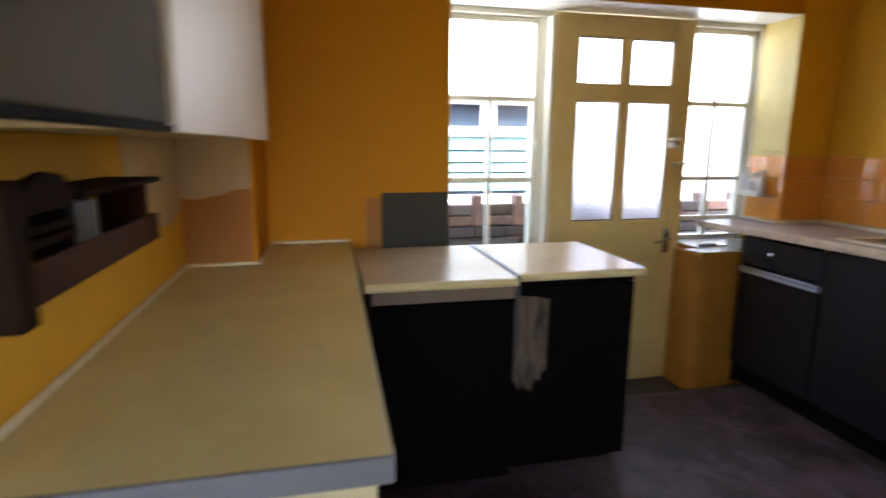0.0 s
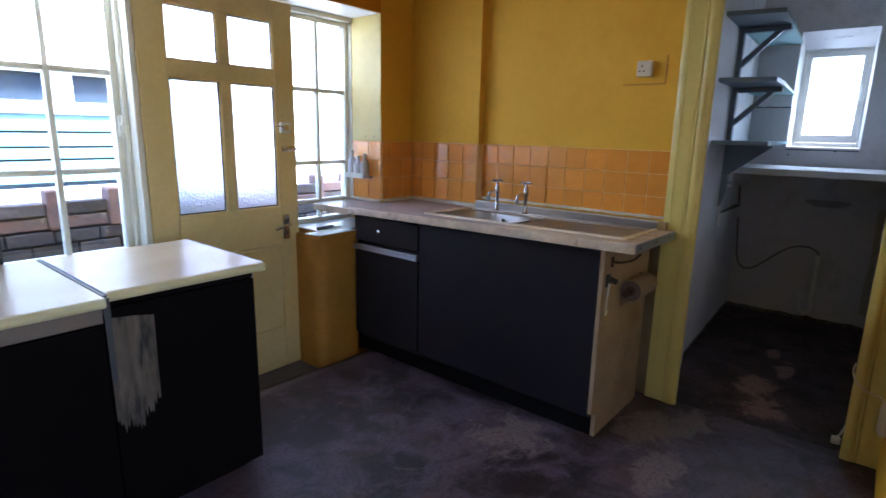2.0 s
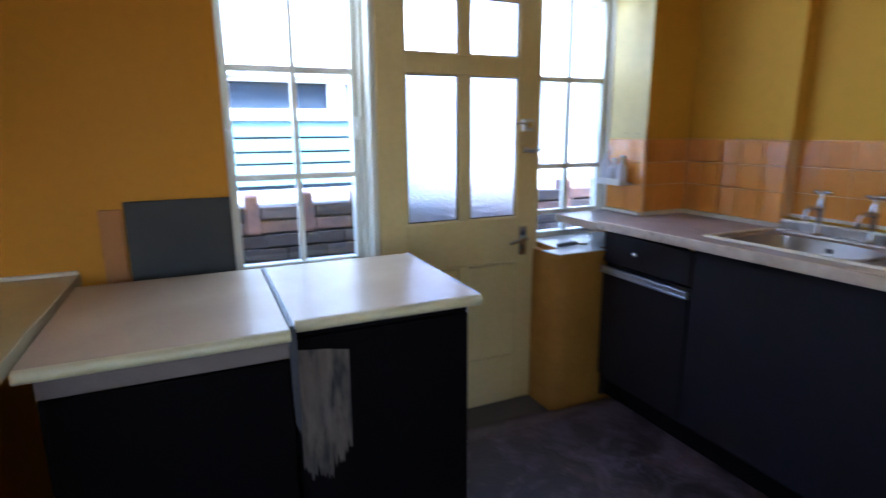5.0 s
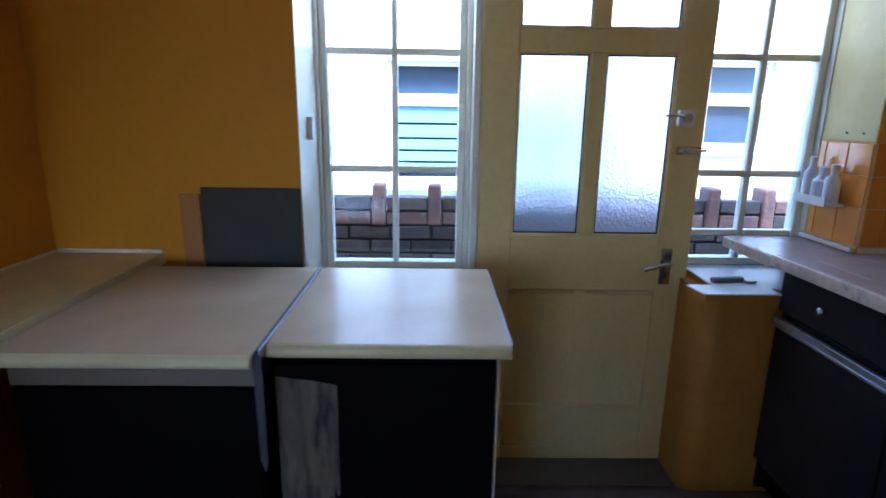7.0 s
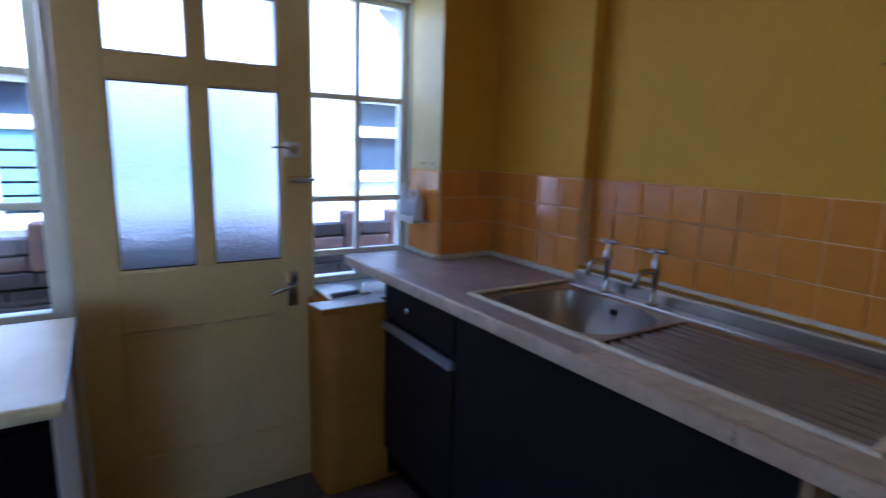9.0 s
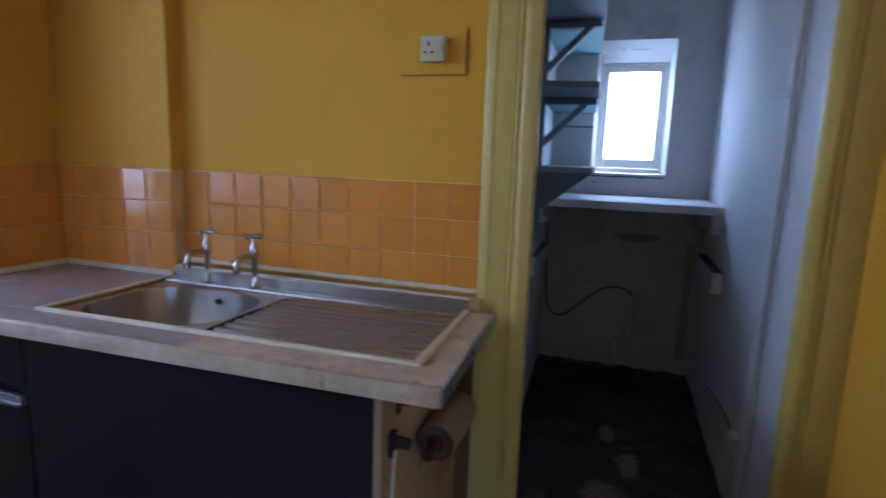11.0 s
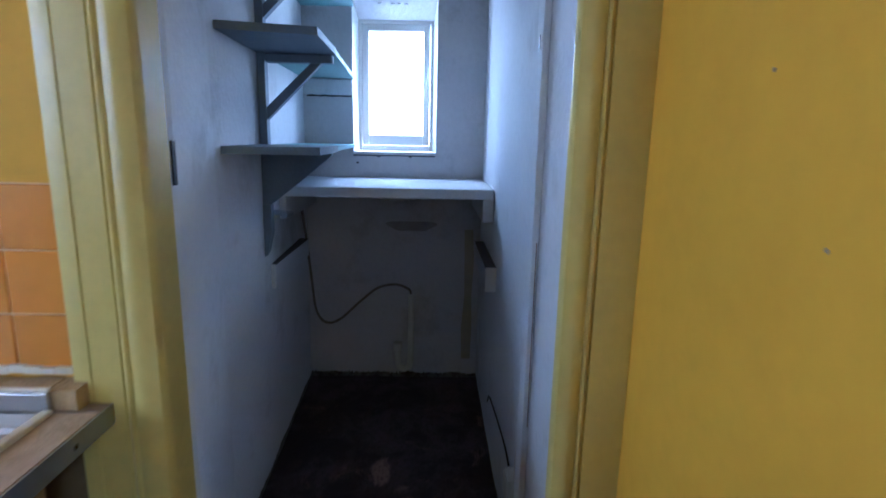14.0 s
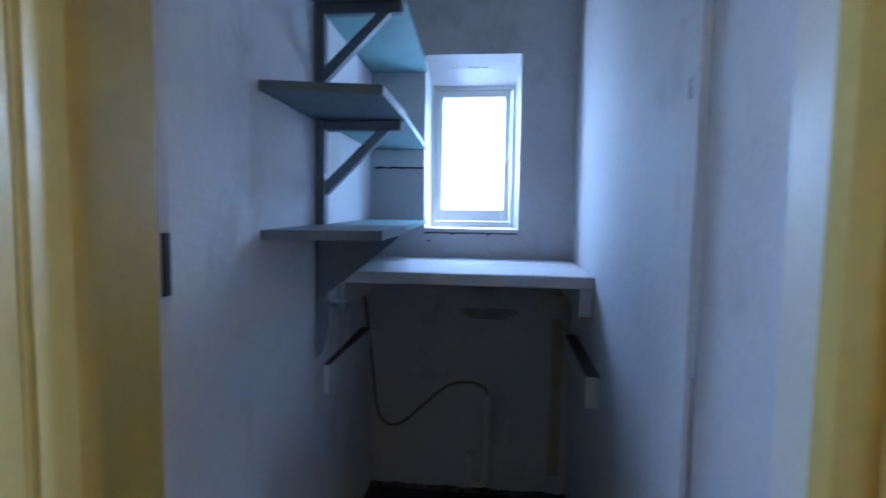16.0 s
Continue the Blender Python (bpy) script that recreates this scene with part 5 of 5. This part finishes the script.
single("filler_strip", prism(bmesh.new(), o_, "x", PX - 0.0045, PX - 0.0003), mat("cream_filler", (0.5, 0.44, 0.32), 0.85, second=(0.36, 0.3, 0.22), scale=12, bump=0.4), "cream filler strip in the corner of the back wall", "plaster", "structure")
for y_, z_ in ((0.50, 2.06), (0.46, 2.05), (0.53, 2.045), (0.60, 2.06)):
    single("flaked_paint", rod(bmesh.new(), (PX + 0.062, y_, 2.0605), (PX + 0.0625, y_, 2.0575), 0.011, seg=7), BACK_WALL, "grey spot of flaked paint above the pantry window", "stain", "structure")

# ---- tiles ----
TP, T0 = 0.1135, 1.285
def tile_mesh(w, h):
    return mesh_of("tile", bx(-w / 2, w / 2, -0.003, 0.003, -h / 2, h / 2, 0.0022), TILE)


full = {}
def tiles(parent, origin, along, normal, length, first, drop=0.012):
    """Rows of tiles on a wall from origin, along a level way; the first column may be cut."""
    turn = math.atan2(normal[1], normal[0]) + math.pi / 2
    u, n = Vector(along), Vector(normal)
    for r in range(3):
        z1 = T0 - r * TP
        h = (TP if r < 2 else TP - drop) - 0.003
        s, w = 0.0, first
        while s < length - 0.012:
            w = min(w, length - s)
            key = (round(w, 3), round(h, 3))
            if key not in full:
                full[key] = tile_mesh(w - 0.003, h)
            o = new("tile", full[key])
            o.parent = parent
            p_ = Vector(origin) + u * (s + w / 2) + n * 0.0015
            o.location = (p_.x, p_.y, z1 - 0.0015 - h / 2)
            o.rotation_euler = (0.004 * rnd_t.uniform(-1, 1), 0, turn + 0.004 * rnd_t.uniform(-1, 1))
            s, w = s + w, TP


rnd_t = random.Random(11)
G0 = T0 - 3 * TP + 0.012
gr = bx(RIGHT - 0.003, RIGHT, 0.931, STEP_Y, G0, T0 + 0.001)
box(gr, STEP_X - 0.003, STEP_X, STEP_Y + 0.0005, NORTH - 0.0035, G0 - 0.034, T0 + 0.001)
box(gr, OP1 + 0.0005, STEP_X - 0.0035, NORTH - 0.003, NORTH, G0 - 0.034, T0 + 0.001)
box(gr, OP1 - 0.0032, OP1, NORTH + 0.001, 2.868, G0 - 0.034, T0 + 0.001)
box(gr, STEP_X + 0.0005, RIGHT - 0.0035, STEP_Y - 0.003, STEP_Y, G0, T0 + 0.001)
grout = single("tile_grout", gr, GROUT, "orange glazed wall tiles with pale joints", "tiles", "structure")
tiles(grout, (RIGHT - 0.002, 0.932, 0), (0, 1, 0), (-1, 0, 0), STEP_Y - 0.936, 0.100)
tiles(grout, (STEP_X - 0.002, STEP_Y, 0), (0, 1, 0), (-1, 0, 0), NORTH - STEP_Y - 0.006, TP, -0.022)
tiles(grout, (OP1 + 0.002, NORTH - 0.002, 0), (1, 0, 0), (0, -1, 0), STEP_X - OP1 - 0.008, 0.068, -0.022)
tiles(grout, (OP1 - 0.002, NORTH + 0.002, 0), (0, 1, 0), (-1, 0, 0), 0.264, TP, -0.022)

# ---- outside: yard, crenellated brick wall, neighbouring house ----
single("ground", bx(-60, 60, OUT, 120, -0.25, -0.12), YARD, "grey concrete yard ground", "ground", "structure")
single("ground_side", bx(PX + 0.3, 60, -60, OUT, -0.25, -0.12), YARD, "grey concrete yard ground", "ground", "structure")
HY_ = 5.5
hs = thing("house", (2.0, HY_ + 3, -0.12), "white rendered neighbouring house behind the wall", "house")
WIN = [(0.52, 2.75, 0.77, 1.80), (3.24, 3.82, 1.10, 1.83)]
b = bx(-1.2, WIN[0][0], HY_, HY_ + 0.3, -0.12, 2.7)
box(b, WIN[0][1], WIN[1][0], HY_, HY_ + 0.3, -0.12, 2.7)
box(b, WIN[1][1], 9.0, HY_, HY_ + 0.3, -0.12, 2.7)
for x0, x1, z0, z1 in WIN:
    box(b, x0, x1, HY_, HY_ + 0.3, -0.12, z0)
    box(b, x0, x1, HY_, HY_ + 0.3, z1, 2.7)
part("wall", b, RENDER_WHITE, hs)
part("side_wall", bx(-1.2, -0.9, HY_ + 0.301, HY_ + 5, -0.12, 2.7), RENDER_WHITE, hs)
part("roof", prism(bmesh.new(), [(HY_ - 0.25, 2.70), (HY_ + 3, 4.1), (HY_ + 6, 2.70)], "x", -1.4, 9.2), mat("pale_roof_tiles", (0.4, 0.38, 0.37), 0.9, bump=0.3), hs, "pitched tiled roof")
part("fascia", bx(-1.4, 9.2, HY_ - 0.27, HY_ - 0.252, 2.58, 2.74), WHITE, hs, "white fascia board")


def house_window(x0, x1, z0, z1, zt, cuts, low_mat, slats):
    w = part("window", bx(x0, x1, HY_ + 0.12, HY_ + 0.14, z0, z1), FAR_GLASS, hs, "dark glazed window")
    f = bmesh.new()
    y0, y1 = HY_ + 0.06, HY_ + 0.118
    for a, c, d, e in ((x0, x0 + 0.05, z0, z1), (x1 - 0.05, x1, z0, z1), (x0 + 0.05, x1 - 0.05, z0, z0 + 0.05), (x0 + 0.05, x1 - 0.05, z1 - 0.04, z1), (x0 + 0.05, x1 - 0.05, zt - 0.05, zt + 0.05)):
        box(f, a, c, y0, y1, d, e, 0.004)
    for c in cuts:
        box(f, c - 0.077, c + 0.077, y0, y1, zt + 0.05, z1 - 0.04, 0.004)
    part("frame", f, WHITE, w, "white window frame")
    part("sill", bx(x0 - 0.06, x1 + 0.06, HY_ - 0.06, HY_ + 0.06, z0 - 0.05, z0, 0.005), WHITE, w, "white window sill")
    if slats:
        z = zt - 0.05
        hts = (0.16, 0.125, 0.105, 0.10, 0.10)
        for h in hts:
            part("slat", bx(x0 + 0.052, x1 - 0.052, HY_ + 0.09, HY_ + 0.105, z - h + 0.02, z, 0.002), BLIND, w, "pale teal slat")
            z -= h


house_window(*WIN[0], 1.482, (1.59,), BLIND, True)
house_window(*WIN[1], 1.52, (), FAR_GLASS, False)

# brick garden wall with bricks on end between the top courses
gw = thing("garden_wall", (1.5, 3.72, -0.12), "old red-grey brick garden wall with upright coping bricks", "wall", kind="structure")
part("core", bx(-2.0, 5.5, 3.68, 3.76, -0.12, 0.912), MORTAR, gw, "dark mortar core")
BAY = 0.304
bme = mesh_of("brick", bx(-0.108, 0.108, -0.05, 0.05, -0.034, 0.034, 0.006), BRICK)
bgr = mesh_of("grey_brick", bx(-0.108, 0.108, -0.05, 0.05, -0.034, 0.034, 0.006), BRICK_GREY)
bup = mesh_of("brick_upright", bx(-0.036, 0.036, -0.062, 0.062, -0.112, 0.112, 0.012), BRICK)
rnd = random.Random(7)
def lay(me, x, y, z, turn=0.0):
    o = new("brick", me)
    o.parent = gw
    o.location = Vector((x, y, z)) - gw.location
    o.rotation_euler = (rnd.uniform(-0.03, 0.03), rnd.uniform(-0.025, 0.025), turn + rnd.uniform(-0.03, 0.03))


for k in range(-6, 14):
    xb = 0.93 + BAY * k
    lay(bup, xb, 3.70, 0.881)
    for z, me in ((0.890, bgr if rnd.random() < 0.7 else bme), (0.810, bme if rnd.random() < 0.8 else bgr)):
        lay(me, xb + BAY / 2, 3.70 + rnd.uniform(-0.006, 0.004), z)
for r in range(4):
    for k in range(26):
        lay(bgr, -1.0 + 0.225 * k + (0.1125 if r % 2 else 0), 3.70 + rnd.uniform(-0.006, 0.004), 0.731 - 0.077 * r)


# a shrub beyond the pantry window
rl = random.Random(21)
sh = thing("shrub", (8.6, -0.6, -0.12), "pale green leafy shrub outside the pantry window", "shrub")
b = bmesh.new()
for k in range(7):
    a = 2 * math.pi * k / 7
    tube(b, [(8.6, -0.6, -0.12), (8.6 + 0.2 * math.cos(a), -0.6 + 0.25 * math.sin(a), 0.5), (8.6 + 0.4 * math.cos(a), -0.6 + 0.7 * math.sin(a), 1.1)], 0.02, 6, 4)
part("stems", b, WOOD_DARK, sh, "", True)
b = bmesh.new()
for k in range(2600):
    a, r = rl.uniform(0, 2 * math.pi), math.sqrt(rl.random())
    z = rl.uniform(0.1, 1.25)
    w = (1.0 - 0.45 * abs(z - 0.6)) * (0.8 + 0.35 * noise.noise(Vector((math.cos(a) * 2, math.sin(a) * 2, z * 2))))
    c = Vector((8.6 + 0.6 * r * w * math.cos(a), -0.6 + 1.5 * r * w * math.sin(a), z + 0.2 * noise.noise(Vector((a * 2, r, 3)))))
    m = Matrix.Translation(c) @ Euler((rl.uniform(0, 6.3), rl.uniform(0, 6.3), rl.uniform(0, 6.3))).to_matrix().to_4x4()
    s = rl.uniform(0.025, 0.05)
    b.faces.new([b.verts.new(m @ Vector(q)) for q in ((-s, 0, 0), (0, -s * 0.5, 0.004), (s, 0, 0), (0, s * 0.5, 0.004))])
tagged(part("leaves", b, LEAF, sh), kind="stuff")
